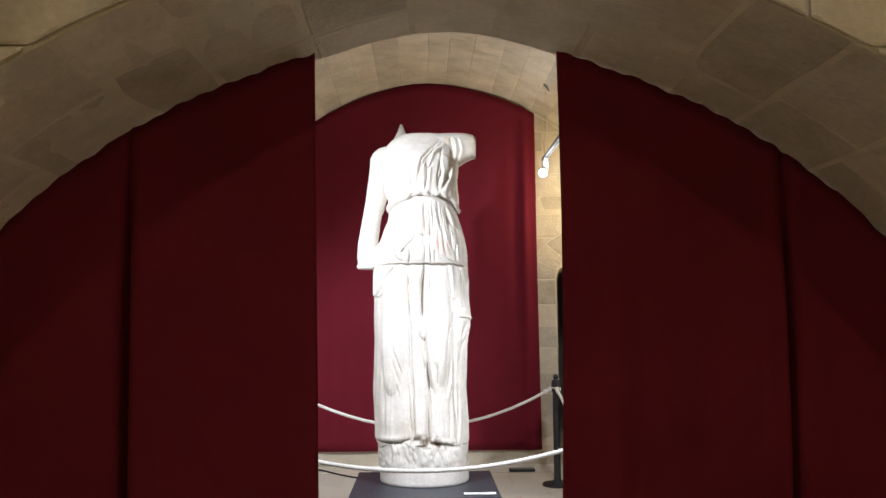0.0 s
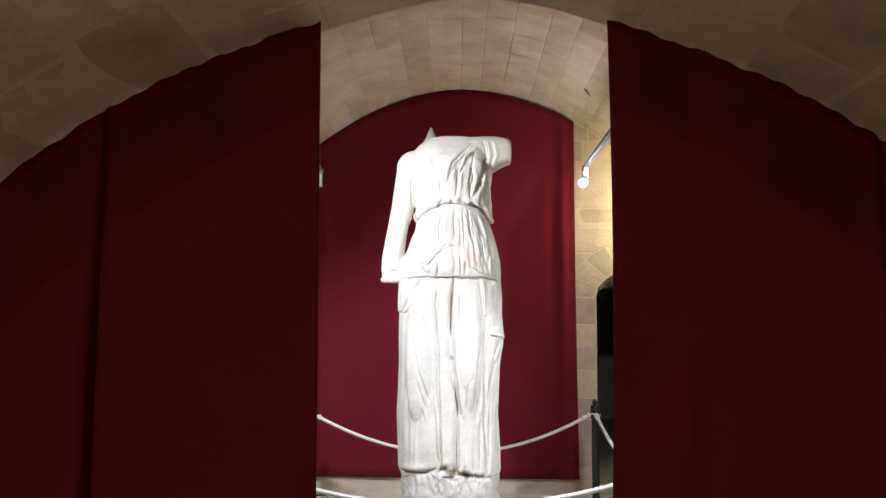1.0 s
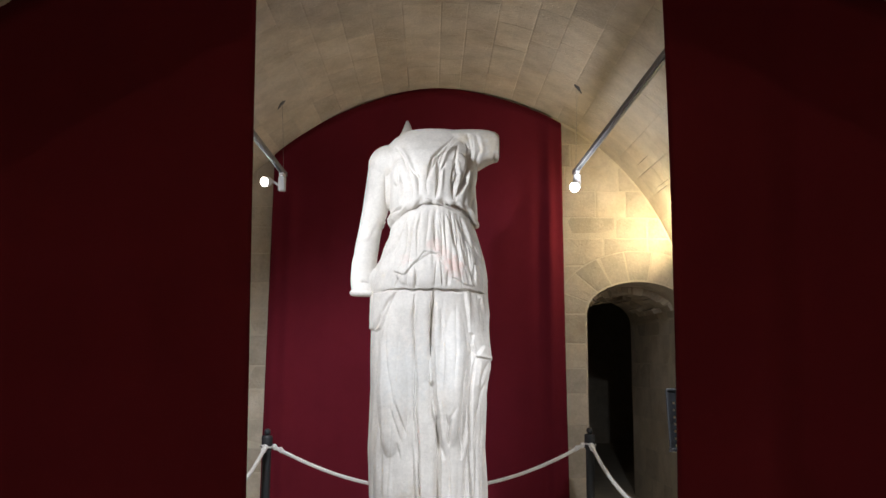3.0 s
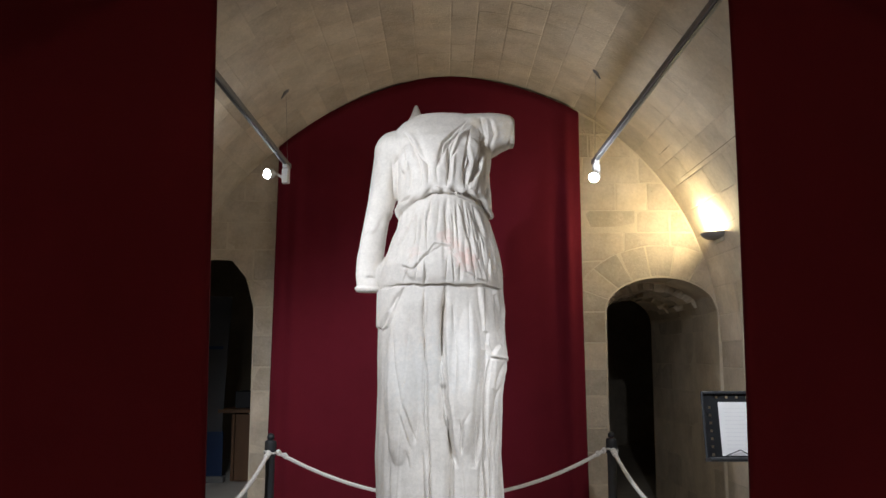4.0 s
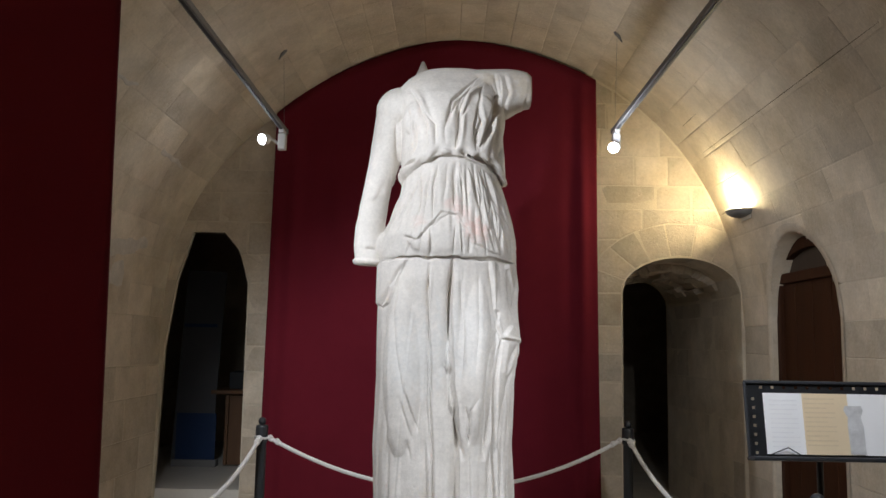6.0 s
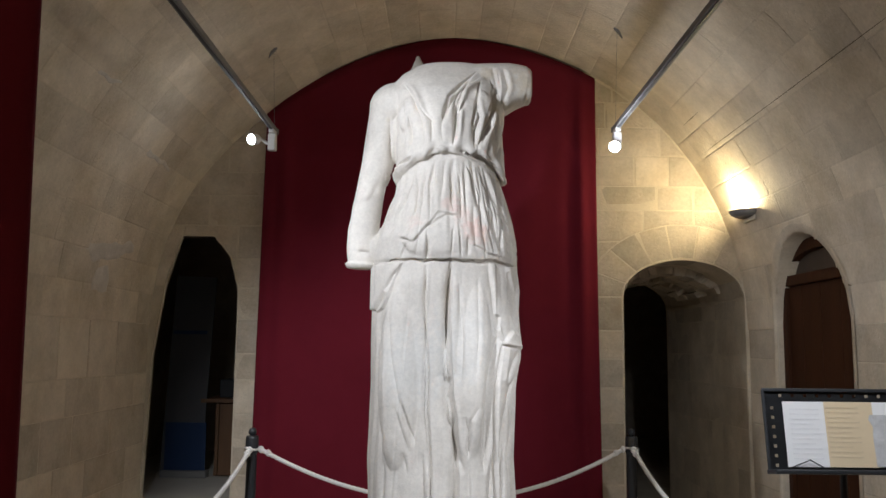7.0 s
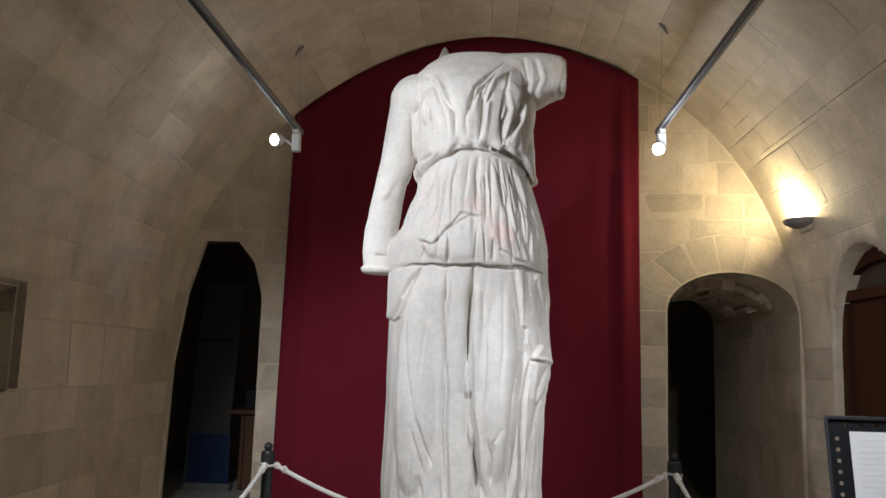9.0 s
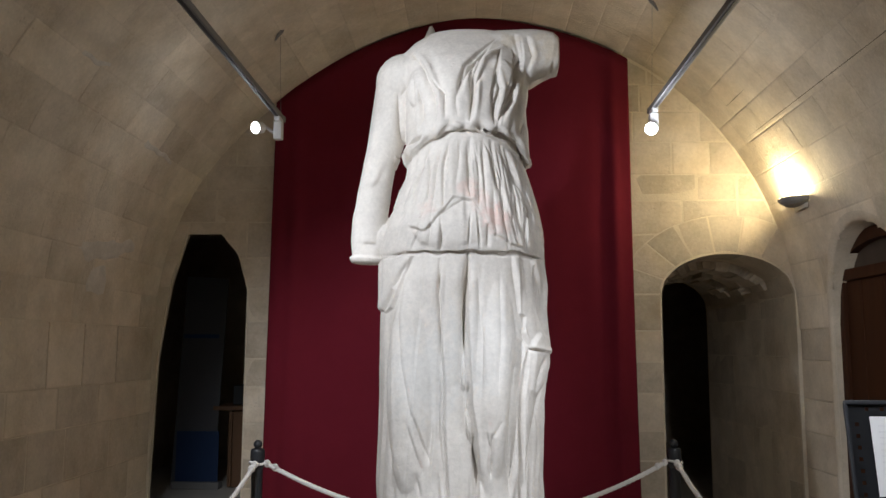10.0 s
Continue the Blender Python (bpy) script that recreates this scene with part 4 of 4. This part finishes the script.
    m.thickness, m.offset = 0.006, 0.0
    return tagged(ob, label, "curtain", group)


def bell(s, at, w):
    return math.exp(-(((s - at) / w) ** 2))


def scallop(x):
    return 0.006 * abs(math.sin(x * 13)) + 0.003 * math.sin(x * 37) + 0.003 * math.sin(x * 83)


curtain("curtain", lambda s, f: -1.75 + s * (1.645 + 0.035 * f), lambda x: arch_z(x) - 0.002 - scallop(x), 2.45, 0.02,
        lambda s, f: 0.10 * bell(s, 0.632, 0.010) - 0.025 * bell(s, 0.655, 0.02) + 0.03 * bell(s, 0.2, 0.05), 150,
        "dark red cloth curtain drawn to one side under an arch", 3, "arch curtains")
curtain("curtain", lambda s, f: 0.701 + 0.012 * math.sin(4.5 * f) - 0.012 * f + s * (1.59 + 0.012 * f), lambda x: arch_z(x) - 0.002 - scallop(x), 2.49, 0.02,
        lambda s, f: 0.10 * bell(s, 0.475, 0.010) - 0.025 * bell(s, 0.45, 0.02) + 0.02 * bell(s, 0.16, 0.03), 150,
        "dark red cloth curtain drawn to one side under an arch", 8, "arch curtains")
curtain("backdrop_curtain", lambda s, f: -1.135 + s * 2.52 - 0.03 * f * (1 - s) + 0.025 * f * f * s, lambda x: CZ + math.sqrt(2.225 ** 2 - (x - 0.29) ** 2) - 0.012 + 0.026 * math.exp(-(((x - 0.25) / 0.45) ** 2)) - 0.075 * max(0.0, (0.2 - x)) / 1.3, 7.925, 0.15,
        lambda s, f: -0.028 * bell(s, 0.065, 0.022) - 0.012 * bell(s, 0.022, 0.012) - 0.034 * bell(s, 0.955, 0.016) + 0.012 * bell(s, 0.915, 0.02) - 0.008 * bell(s, 0.2, 0.03), 170,
        "tall red cloth curtain hanging on the end wall behind the statue", 5, "", 0.55)

# ---- rope barrier ----
POSTS = {"a": (-0.891, 6.75), "b": (1.395, 6.94), "c": (1.465, 4.42), "d": (-1.0, 4.45)}


def barrier_post(x, y):
    ob = thing("barrier_post", (x, y, 0), "black metal barrier post with a ball finial on the floor", "barrier post", "rope barrier posts")
    part("base", lathe([(0.13, 0), (0.13, 0.012), (0.12, 0.022), (0.045, 0.032), (0.034, 0.05)], 28), BLACK, ob, smooth=False)
    part("shaft", lathe([(0.030, 0.03), (0.030, 0.80)], 20), BLACK, ob, smooth=False)
    part("collar", lathe([(0.030, 0.79), (0.036, 0.80), (0.038, 0.81), (0.038, 0.885), (0.034, 0.898), (0.014, 0.902)], 20), BLACK, ob)
    bm = bmesh.new()
    bmesh.ops.create_uvsphere(bm, u_segments=16, v_segments=10, radius=0.024, matrix=Matrix.Translation((0, 0, 0.922)))
    part("finial", bm, BLACK, ob, smooth=True)
    return ob


for x, y in POSTS.values():
    barrier_post(x, y)


def barrier_rope(p, q, sag, z=0.825):
    a, b = Vector((*p, z)), Vector((*q, z))
    d = (b - a).normalized() * 0.042
    a, b = a + d, b - d
    ob = thing("barrier_rope", tuple(a), "thick twisted white rope sagging between two barrier posts", "rope", "barrier ropes")
    pts = [(b - a) * (i / 280) + Vector((0, 0, -4 * sag * (i / 280) * (1 - i / 280))) for i in range(281)]
    part("strand", tube(pts, 0.0115, 12, 3, 75.0, 0.36), ROPE, ob, smooth=True)
    for end, way in ((0, 1), (280, -1)):
        base = pts[end]
        out = (b - a).normalized() * way
        ring = [base - out * 0.02 + Vector((0.040 * math.cos(t), 0.040 * math.sin(t), 0.006 * math.sin(2 * t))) - out * 0.022 for t in np.linspace(0, 6.2831853, 25)]
        part("loop", tube(ring, 0.007, 8), ROPE, ob, smooth=True)
        for k, r in ((0.012, 0.019), (0.055, 0.018)):
            c = base + out * k + Vector((0, 0, -0.4 * k * sag * 4))
            knot = [c + Vector((0.010 * math.cos(t) * out.y + 0.006 * math.sin(3 * t) * out.x, 0.010 * math.cos(t) * out.x, r * 0.6 * math.sin(t))) for t in np.linspace(0, 6.2831853, 15)]
            part("knot", tube(knot, 0.0105, 8), ROPE, ob, smooth=True)
    return ob


barrier_rope(POSTS["a"], POSTS["b"], 0.305)
barrier_rope(POSTS["d"], POSTS["c"], 0.24)
barrier_rope(POSTS["a"], POSTS["d"], 0.22)
barrier_rope(POSTS["b"], POSTS["c"], 0.22)


# ---- track lights ----
def track(x, z, y0, y1, hook_x, hook_y):
    ob = thing("light_track", (x, y1, z), "grey metal lighting track hung on thin wires below the vault", "light track", "light tracks")
    bm = box((0.036, y1 - y0, 0.030), (0, (y0 - y1) / 2, 0), 0.003)
    part("rail", bm, STEEL, ob)
    part("slot", box((0.014, y1 - y0 - 0.02, 0.006), (0, (y0 - y1) / 2, -0.0165), 0.001), BLACK, ob, "dark slot along the track")
    part("end_cap", box((0.040, 0.022, 0.036), (0, 0.006, 0), 0.004), STEEL, ob)
    for y in (hook_y, hook_y - min(2.6, y1 - y0 - 0.3)):
        top = Vector((hook_x - x, y - y1, vault_z(hook_x) - z))
        part("wire", tube([Vector((0, min(y - y1, -0.03), 0.014)), top], 0.0011, 6), STEEL, ob)
        part("hook", lathe([(0.016, 0.03), (0.018, 0.0), (0.010, -0.03), (0.004, -0.07)], 12, top, Matrix.Rotation(0.5 if hook_x < 0 else -0.5, 4, "Y")), STEEL, ob)
    return ob


track(-0.895, 2.838, 3.1, 7.10, -0.958, 7.255)
track(1.344, 2.862, 3.1, 7.05, 1.370, 7.045)


def spotlight(at, side, target, label):
    """A box-shaped driver under the track with a short round head on its side."""
    ob = thing("spotlight", at, label, "spotlight", "track spotlights")
    part("adapter", box((0.034, 0.10, 0.026), (0, 0, -0.026), 0.004), WHITE, ob)
    part("stem", lathe([(0.010, -0.06), (0.010, -0.035)], 12), WHITE, ob)
    part("driver_box", box((0.052, 0.055, 0.110), (0, 0, -0.095), 0.008, 3), WHITE, ob)
    eye = Vector((side[0], side[1], side[2]))
    way = (Vector(target) - Vector(at) - eye).normalized()
    turn = way.to_track_quat("Z", "Y").to_matrix().to_4x4()
    part("bracket", tube([(side[0] * 0.2, 0, -0.11), eye * 0.9, eye + way * 0.01], 0.010, 10), WHITE, ob)
    head = part("head", lathe([(0.024, 0.0), (0.034, 0.010), (0.037, 0.060), (0.038, 0.064), (0.035, 0.064), (0.034, 0.058)], 28, eye, turn), WHITE, ob)
    part("lens", lathe([(0.0335, 0.059), (0.032, 0.063), (0.012, 0.066)], 24, eye, turn), LENS, head, "glaring white lit lens")
    return ob


spotlight((-0.895, 7.02, 2.838), (-0.090, -0.02, -0.080), (-1.9, 5.4, 2.3), "white track spotlight with a glaring lit lens")
spotlight((1.344, 6.98, 2.862), (-0.018, -0.035, -0.135), (0.7, 5.0, 2.0), "white track spotlight with a glaring lit lens")
spotlight((-0.895, 3.58, 2.838), (0.02, 0.035, -0.11), (0.24, 5.45, 1.55), "white track spotlight aimed at the statue")
spotlight((-0.895, 4.03, 2.838), (0.015, 0.035, -0.11), (-0.85, 7.9, 1.30), "white track spotlight aimed at the statue")
spotlight((1.344, 3.48, 2.862), (-0.02, 0.035, -0.11), (0.28, 5.45, 0.45), "white track spotlight aimed at the statue")
spotlight((1.344, 3.18, 2.862), (0.01, 0.035, -0.11), (1.75, 6.5, 0.7), "white track spotlight aimed along the side wall")


# made-up tracks and fixtures, out of view, for the first room's fill spots
for x in (-0.35, 0.95):
    track(x, 2.91, -1.6, 1.40, x, 1.2)
    spotlight((x, 1.22, 2.91), (0.0, 0.02, -0.11), (x, 0.95, 0.0), "added unseen spotlight pointing down, a fill for the first room")


# ---- wall sconces ----
def sconce(at, side):
    """A half-round uplight; side is -1 on the right wall, 1 on the left one."""
    ob = thing("wall_sconce", at, "half-round wall uplight throwing warm light up the vault", "wall lamp", "wall sconces")
    prof = [(0.0, -0.030), (0.098, -0.026), (0.124, -0.012), (0.136, 0.004), (0.140, 0.012)]
    V, F = [], []
    n = 20
    for j, (rr, z) in enumerate(prof + [(q - 0.006 if q else 0.0, h + 0.006) for q, h in prof[::-1]]):
        for i in range(n + 1):
            a = math.pi * i / n
            V.append((side * rr * math.sin(a), rr * math.cos(a), z))
    m = n + 1
    for j in range(len(prof) * 2 - 1):
        for i in range(n):
            a = j * m + i
            F.append((a, a + 1, a + m + 1, a + m))
    solid("shade", V, F, STEEL, ob, smooth=False)
    part("back_plate", box((0.012, 0.20, 0.07), (-side * 0.0, 0, -0.02), 0.003), PLASTER, ob)
    part("lamp_tube", tube([(side * 0.045, -0.05, 0.0), (side * 0.045, 0.05, 0.0)], 0.007, 10), BULB, ob, "lit halogen tube")
    return ob


sconce((2.372, 7.47, 2.385), -1)
sconce((2.375, -0.45, 2.385), -1)
sconce((-1.83, -0.45, 2.385), 1)

# ---- door in the niche ----
door = thing("wooden_door", (2.60, NY, 0), "dark brown varnished wooden door with arched boarded top", "door")
part("leaf", box((0.05, 0.97, 1.86), (0.02, 0, 0.935), 0.004), WOOD, door)
part("transom", box((0.075, 0.99, 0.07), (0.005, 0, 1.90), 0.006), WOOD, door)
for y in (-0.49, 0.49):
    part("stile", box((0.075, 0.07, 1.90), (0.005, y, 0.95), 0.006), WOOD, door)
V, F = [], []
for i in range(25):
    a = math.pi * i / 24
    V += [(0.02, 0.50 * math.cos(a), 1.93 + 0.20 * math.sin(a)), (0.06, 0.50 * math.cos(a), 1.93 + 0.20 * math.sin(a)), (0.02, 0.50 * math.cos(a), 1.90), (0.06, 0.50 * math.cos(a), 1.90)]
for i in range(24):
    F += [(4 * i, 4 * i + 4, 4 * i + 6, 4 * i + 2), (4 * i, 4 * i + 1, 4 * i + 5, 4 * i + 4)]
solid("fanlight_board", V, F, GREYWOOD, door, "pale boarded arch above the transom")

for y0 in (-0.26, 0.0, 0.26):
    part("board_joint", box((0.006, 0.010, 1.84), (-0.006, y0, 0.935), 0.002), WOOD, door)
V, F = [], []
for i in range(25):
    a = math.pi * i / 24
    c, q = math.cos(a), math.sin(a)
    V += [(-0.03, 0.53 * c, 1.93 + 0.225 * q), (0.02, 0.53 * c, 1.93 + 0.225 * q), (-0.03, 0.44 * c, 1.93 + 0.15 * q), (0.02, 0.44 * c, 1.93 + 0.15 * q)]
for i in range(24):
    k = 4 * i
    F += [(k, k + 4, k + 6, k + 2), (k + 2, k + 6, k + 7, k + 3), (k, k + 1, k + 5, k + 4)]
solid("arch_frame", V, F, WOOD, door, "dark arched frame over the transom")

# ---- music stand with the information sheet ----
stand = thing("music_stand", (1.53, 4.50, 0), "black perforated metal music stand holding a printed sheet", "music stand")
lean = Matrix.Rotation(radians(-9), 4, "X")
DESK = Matrix.Translation((0.0, 0.0, 1.175)) @ lean
bm = bmesh.new()
cells = {}


def desk_vert(i, j):
    if (i, j) not in cells:
        cells[i, j] = bm.verts.new((-0.26 + 0.52 * i / 52, 0.0, -0.125 + 0.25 * j / 25))
    return cells[i, j]


for i in range(52):
    for j in range(25):
        hole = (i % 4 == 1 and j == 23 and 2 < i < 50) or (j % 3 == 1 and i in (2, 49) and 0 < j < 21)
        if not hole:
            bm.faces.new((desk_vert(i, j), desk_vert(i + 1, j), desk_vert(i + 1, j + 1), desk_vert(i, j + 1)))
bmesh.ops.solidify(bm, geom=bm.faces[:], thickness=0.003)
bmesh.ops.transform(bm, matrix=DESK, verts=bm.verts)
part("desk_plate", bm, BLACK, stand)
for size, at in (((0.53, 0.010, 0.012), (0, -0.004, 0.127)), ((0.010, 0.010, 0.255), (-0.262, -0.004, 0)), ((0.010, 0.010, 0.255), (0.262, -0.004, 0))):
    bm = box(size, at, 0.003)
    bmesh.ops.transform(bm, matrix=DESK, verts=bm.verts)
    part("rim", bm, BLACK, stand)
bm = box((0.54, 0.075, 0.014), (0, -0.034, -0.130), 0.004)
bmesh.ops.transform(bm, matrix=DESK, verts=bm.verts)
part("ledge", bm, BLACK, stand)
part("pole", lathe([(0.011, 0.03), (0.011, 1.12)], 16, (0, 0.04, 0)), BLACK, stand)
part("sleeve", lathe([(0.015, 0.03), (0.015, 0.70), (0.018, 0.70), (0.018, 0.74)], 16, (0, 0.04, 0)), BLACK, stand)
for a in (90, 210, 330):
    e = (0.27 * math.cos(radians(a)), 0.04 + 0.27 * math.sin(radians(a)))
    part("leg", tube([(0, 0.04, 0.20), (e[0] * 0.6, 0.04 + (e[1] - 0.04) * 0.6, 0.10), (e[0], e[1], 0.012)], 0.009, 8), BLACK, stand)
bm = tube([(-0.19, -0.012, -0.115), (-0.135, -0.016, -0.093), (-0.09, -0.012, -0.118)], 0.0022, 6)
bmesh.ops.transform(bm, matrix=DESK, verts=bm.verts)
part("paper_clip", bm, BLACK, stand)

sheet = thing("information_sheet", (1.53, 4.50, 1.175), "printed sheet with text columns and a picture on the stand", "sheet")


def on_desk(bm):
    bmesh.ops.transform(bm, matrix=lean, verts=bm.verts)
    return bm


part("page", on_desk(box((0.44, 0.0016, 0.205), (0.018, -0.004, -0.012), 0.0)), PAPER, sheet)
part("tinted_panel", on_desk(box((0.155, 0.001, 0.205), (0.008, -0.0056, -0.012), 0.0)), CREAM, sheet, "cream column with printed text")
for k in range(11):
    part("text_line", on_desk(box((0.105 - 0.03 * (k % 3 == 2), 0.0008, 0.0045), (-0.012 - 0.015 * (k % 3 == 2), -0.0066, 0.072 - 0.0155 * k), 0.0)), INK, sheet)
    part("text_line", on_desk(box((0.095 - 0.02 * (k % 4 == 3), 0.0008, 0.0035), (-0.135 - 0.01 * (k % 4 == 3), -0.0052, 0.066 - 0.0155 * k), 0.0)), PALE, sheet)
bm = bmesh.new()
loft(bm, [(-0.112, 0.105, -0.0068, 0.026, 0.0008, 2), (-0.02, 0.105, -0.0068, 0.027, 0.0008, 2), (0.012, 0.103, -0.0068, 0.022, 0.0008, 2), (0.035, 0.102, -0.0068, 0.033, 0.0008, 2), (0.05, 0.102, -0.0068, 0.028, 0.0008, 2)], 16)
part("printed_picture", on_desk(bm), GREYINK, sheet, "small grey printed picture")

# ---- things in the dark store room ----
banner = thing("display_banner", (-2.02, 9.15, 0.28), "tall white display banner with a blue lower part, coloured dark for the dim room", "banner")
# a white panel, its shade painted in as dark grey
part("panel", box((0.36, 0.015, 1.72), (0, 0, 0.90), 0.003, 2, Matrix.Rotation(radians(2.5), 4, "Y")), DIM_GREY, banner)
part("blue_field", box((0.358, 0.004, 0.42), (0, -0.010, 0.26), 0.0), DIM_BLUE, banner, "blue printed lower part")
part("stripe", box((0.30, 0.004, 0.03), (0, -0.010, 1.26), 0.0), DIM_BLUE, banner, "dark blue printed line")
part("base_box", box((0.40, 0.10, 0.06), (0, 0, 0.03), 0.006), STEEL, banner)
desk = thing("desk", (-1.50, 9.45, 0.28), "brown wooden desk standing in the dark store room", "desk")
part("front_panel", box((0.60, 0.03, 0.62), (0.06, -0.25, 0.32), 0.003), OAK, desk)
part("desktop", box((0.80, 0.62, 0.035), (0, 0, 0.66), 0.004), OAK, desk)
part("side_panel", box((0.03, 0.54, 0.62), (-0.26, 0, 0.32), 0.003), OAK, desk)
part("side_panel", box((0.03, 0.54, 0.62), (0.36, 0, 0.32), 0.003), OAK, desk)
monitor = thing("equipment_box", (-1.58, 9.5, 0.9575), "black boxy equipment standing on the desk", "equipment")
part("case", box((0.42, 0.34, 0.16), (0, 0, 0.08), 0.008), BLACK, monitor)
part("control_knob", lathe([(0.014, 0), (0.012, 0.014)], 14, (0.12, -0.17, 0.08), Matrix.Rotation(radians(90), 4, "X")), STEEL, monitor)
board = thing("grey_board", (-1.50, 10.3, 0.28), "large dull grey board leaning at the back of the store room", "board")
part("sheet", box((0.70, 0.03, 1.55), (0, 0, 0.775), 0.004), DIM_GREY, board)

# ---- small things on the floor ----
box_ = thing("floor_uplight", (1.17, 7.63, 0), "flat dark floor box lying by the end wall", "floor box")
part("housing", box((0.24, 0.10, 0.022), (0, 0, 0.011), 0.005), BLACK, box_)
part("cover", box((0.20, 0.06, 0.004), (0, 0, 0.024), 0.001), STEEL, box_)
cable = tagged(part("floor_cable", tube([(-0.98 + 0.9 * t, 7.78 - 0.9 * t * t + 0.05 * math.sin(9 * t), 0.008) for t in np.linspace(0, 1, 40)], 0.008, 8), BLACK, smooth=True),
               "black cable lying loosely on the floor behind the statue", "cable")


# ---- stone pieces of walls and floor ----
def wall_polys(x0, x1, z0, z1, low, high, rng, height=0.27, size=0.5):
    """Blocks of a cross wall between the curves low(x) and high(x), cut to them."""
    out = []
    for a, b in courses(z0, z1, height, rng):
        for u0, u1 in lengths(x0 - rng.uniform(0, 0.3), x1, size, rng):
            u0 = max(u0, x0)
            if u1 - u0 < 0.03:
                continue
            grid = [u0 + (u1 - u0) * i / 20 for i in range(21)]
            cols = [(u, max(a, low(u)), min(b, high(u))) for u in grid]
            cols = [c for c in cols if c[2] - c[1] > 0.004]
            if len(cols) < 3:
                continue
            flat = all(abs(c[1] - a) < 1e-6 and abs(c[2] - b) < 1e-6 for c in cols)
            if flat:
                cols = [cols[0], cols[-1]]
            poly = [(c[0], c[1]) for c in cols] + [(c[0], c[2]) for c in cols[::-1]]
            if len(poly) > 2:
                us, vs = [p[0] for p in poly], [p[1] for p in poly]
                if max(us) - min(us) > 0.04 and max(vs) - min(vs) > 0.04:
                    out.append(poly)
    return out


def back_place(u, v, d):
    return (u, BACK - d, v)


def near_place(u, v, d):
    return (u, NEAR - d, v)


rng = random.Random(7)
RING = 0.27


def ring_top(x):
    q = 1 - ((x - 2.047) / (0.458 + RING)) ** 2
    return 1.82 + (0.285 + RING) * math.sqrt(q) if q > 0 else 0.0


polys = wall_polys(1.30, 1.583, 0, 1.82, lambda x: 0, lambda x: vault_z(x) - 0.01, rng, 0.22, 0.4)
polys += wall_polys(1.25, X1 - 0.01, 1.82, 3.55, ring_top, lambda x: vault_z(x) - 0.015, rng, 0.21, 0.36)
for k in range(9):
    a0, a1 = math.pi * k / 9, math.pi * (k + 1) / 9
    ring = [(2.047 + 0.462 * math.cos(a), 1.825 + 0.288 * math.sin(a)) for a in np.linspace(a0, a1, 4)] + \
           [(2.047 + (0.458 + RING) * math.cos(a), 1.825 + (0.285 + RING) * math.sin(a)) for a in np.linspace(a1, a0, 4)]
    test = lambda p: p[0] <= X1 - 0.01
    ring = clip(ring, test, bisect(test))
    if len(ring) > 2 and max(p[0] for p in ring) - min(p[0] for p in ring) > 0.03:
        polys.append(ring)
polys += wall_polys(-1.315, -1.05, 0, 1.86, lambda x: 0, lambda x: vault_z(x) - 0.01, rng, 0.22, 0.4)
polys += wall_polys(X0 + 0.01, -1.0, 1.86, 3.45, lambda x: back_low(x) + 0.005, lambda x: vault_z(x) - 0.015, rng, 0.22, 0.42)
stones(wall_back, polys, back_place, rng)
stones(wall_arch, wall_polys(X0 + 0.02, X1 - 0.02, 0.0, 3.8, lambda x: arch_z(x) + 0.005 if abs(x - AX) < 1.955 else 0.0, lambda x: vault_z(x) - 0.015, rng, 0.29, 0.5), near_place, rng)

rng = random.Random(9)
left = [[(u0, a), (u1, a), (u1, b), (u0, b)] for a, b in courses(0, 1.22, 0.24, rng) for u0, u1 in lengths(FRONT, BACK, 0.5, rng)]
left += [[(u0, a), (u1, a), (u1, b), (u0, b)] for a, b in ((1.22, CZ),) for u0, u1 in lengths(FRONT, 5.45, 0.5, rng) + lengths(5.98, BACK, 0.5, rng)]
stones(wall_left, left, lambda u, v, d: (X0 + d, u, v), rng)
right = [[(u0, a), (u1, a), (u1, b), (u0, b)] for a, b in courses(0, CZ, 0.24, rng) for u0, u1 in lengths(FRONT, NICHE[0] - 0.03, 0.5, rng) + lengths(NICHE[1] + 0.03, BACK, 0.5, rng)]
stones(wall_right, right, lambda u, v, d: (X1 - d, u, v), rng)

for i in range(-6, 6):
    for k in range(11):
        y0 = FRONT + 0.5 * k
        if y0 < BACK:
            w, l = 0.496, min(0.496, BACK - y0)
            x = CX + 0.25 + 0.5 * i + (0.25 if k % 2 else 0)
            if X0 - 0.2 < x < X1 + 0.2:
                part("floor_tile", box((w, l, 0.02), (x, y0 + 0.25, -0.010 + rng.uniform(-0.0008, 0)), 0.002, 1), FLOOR, floor)
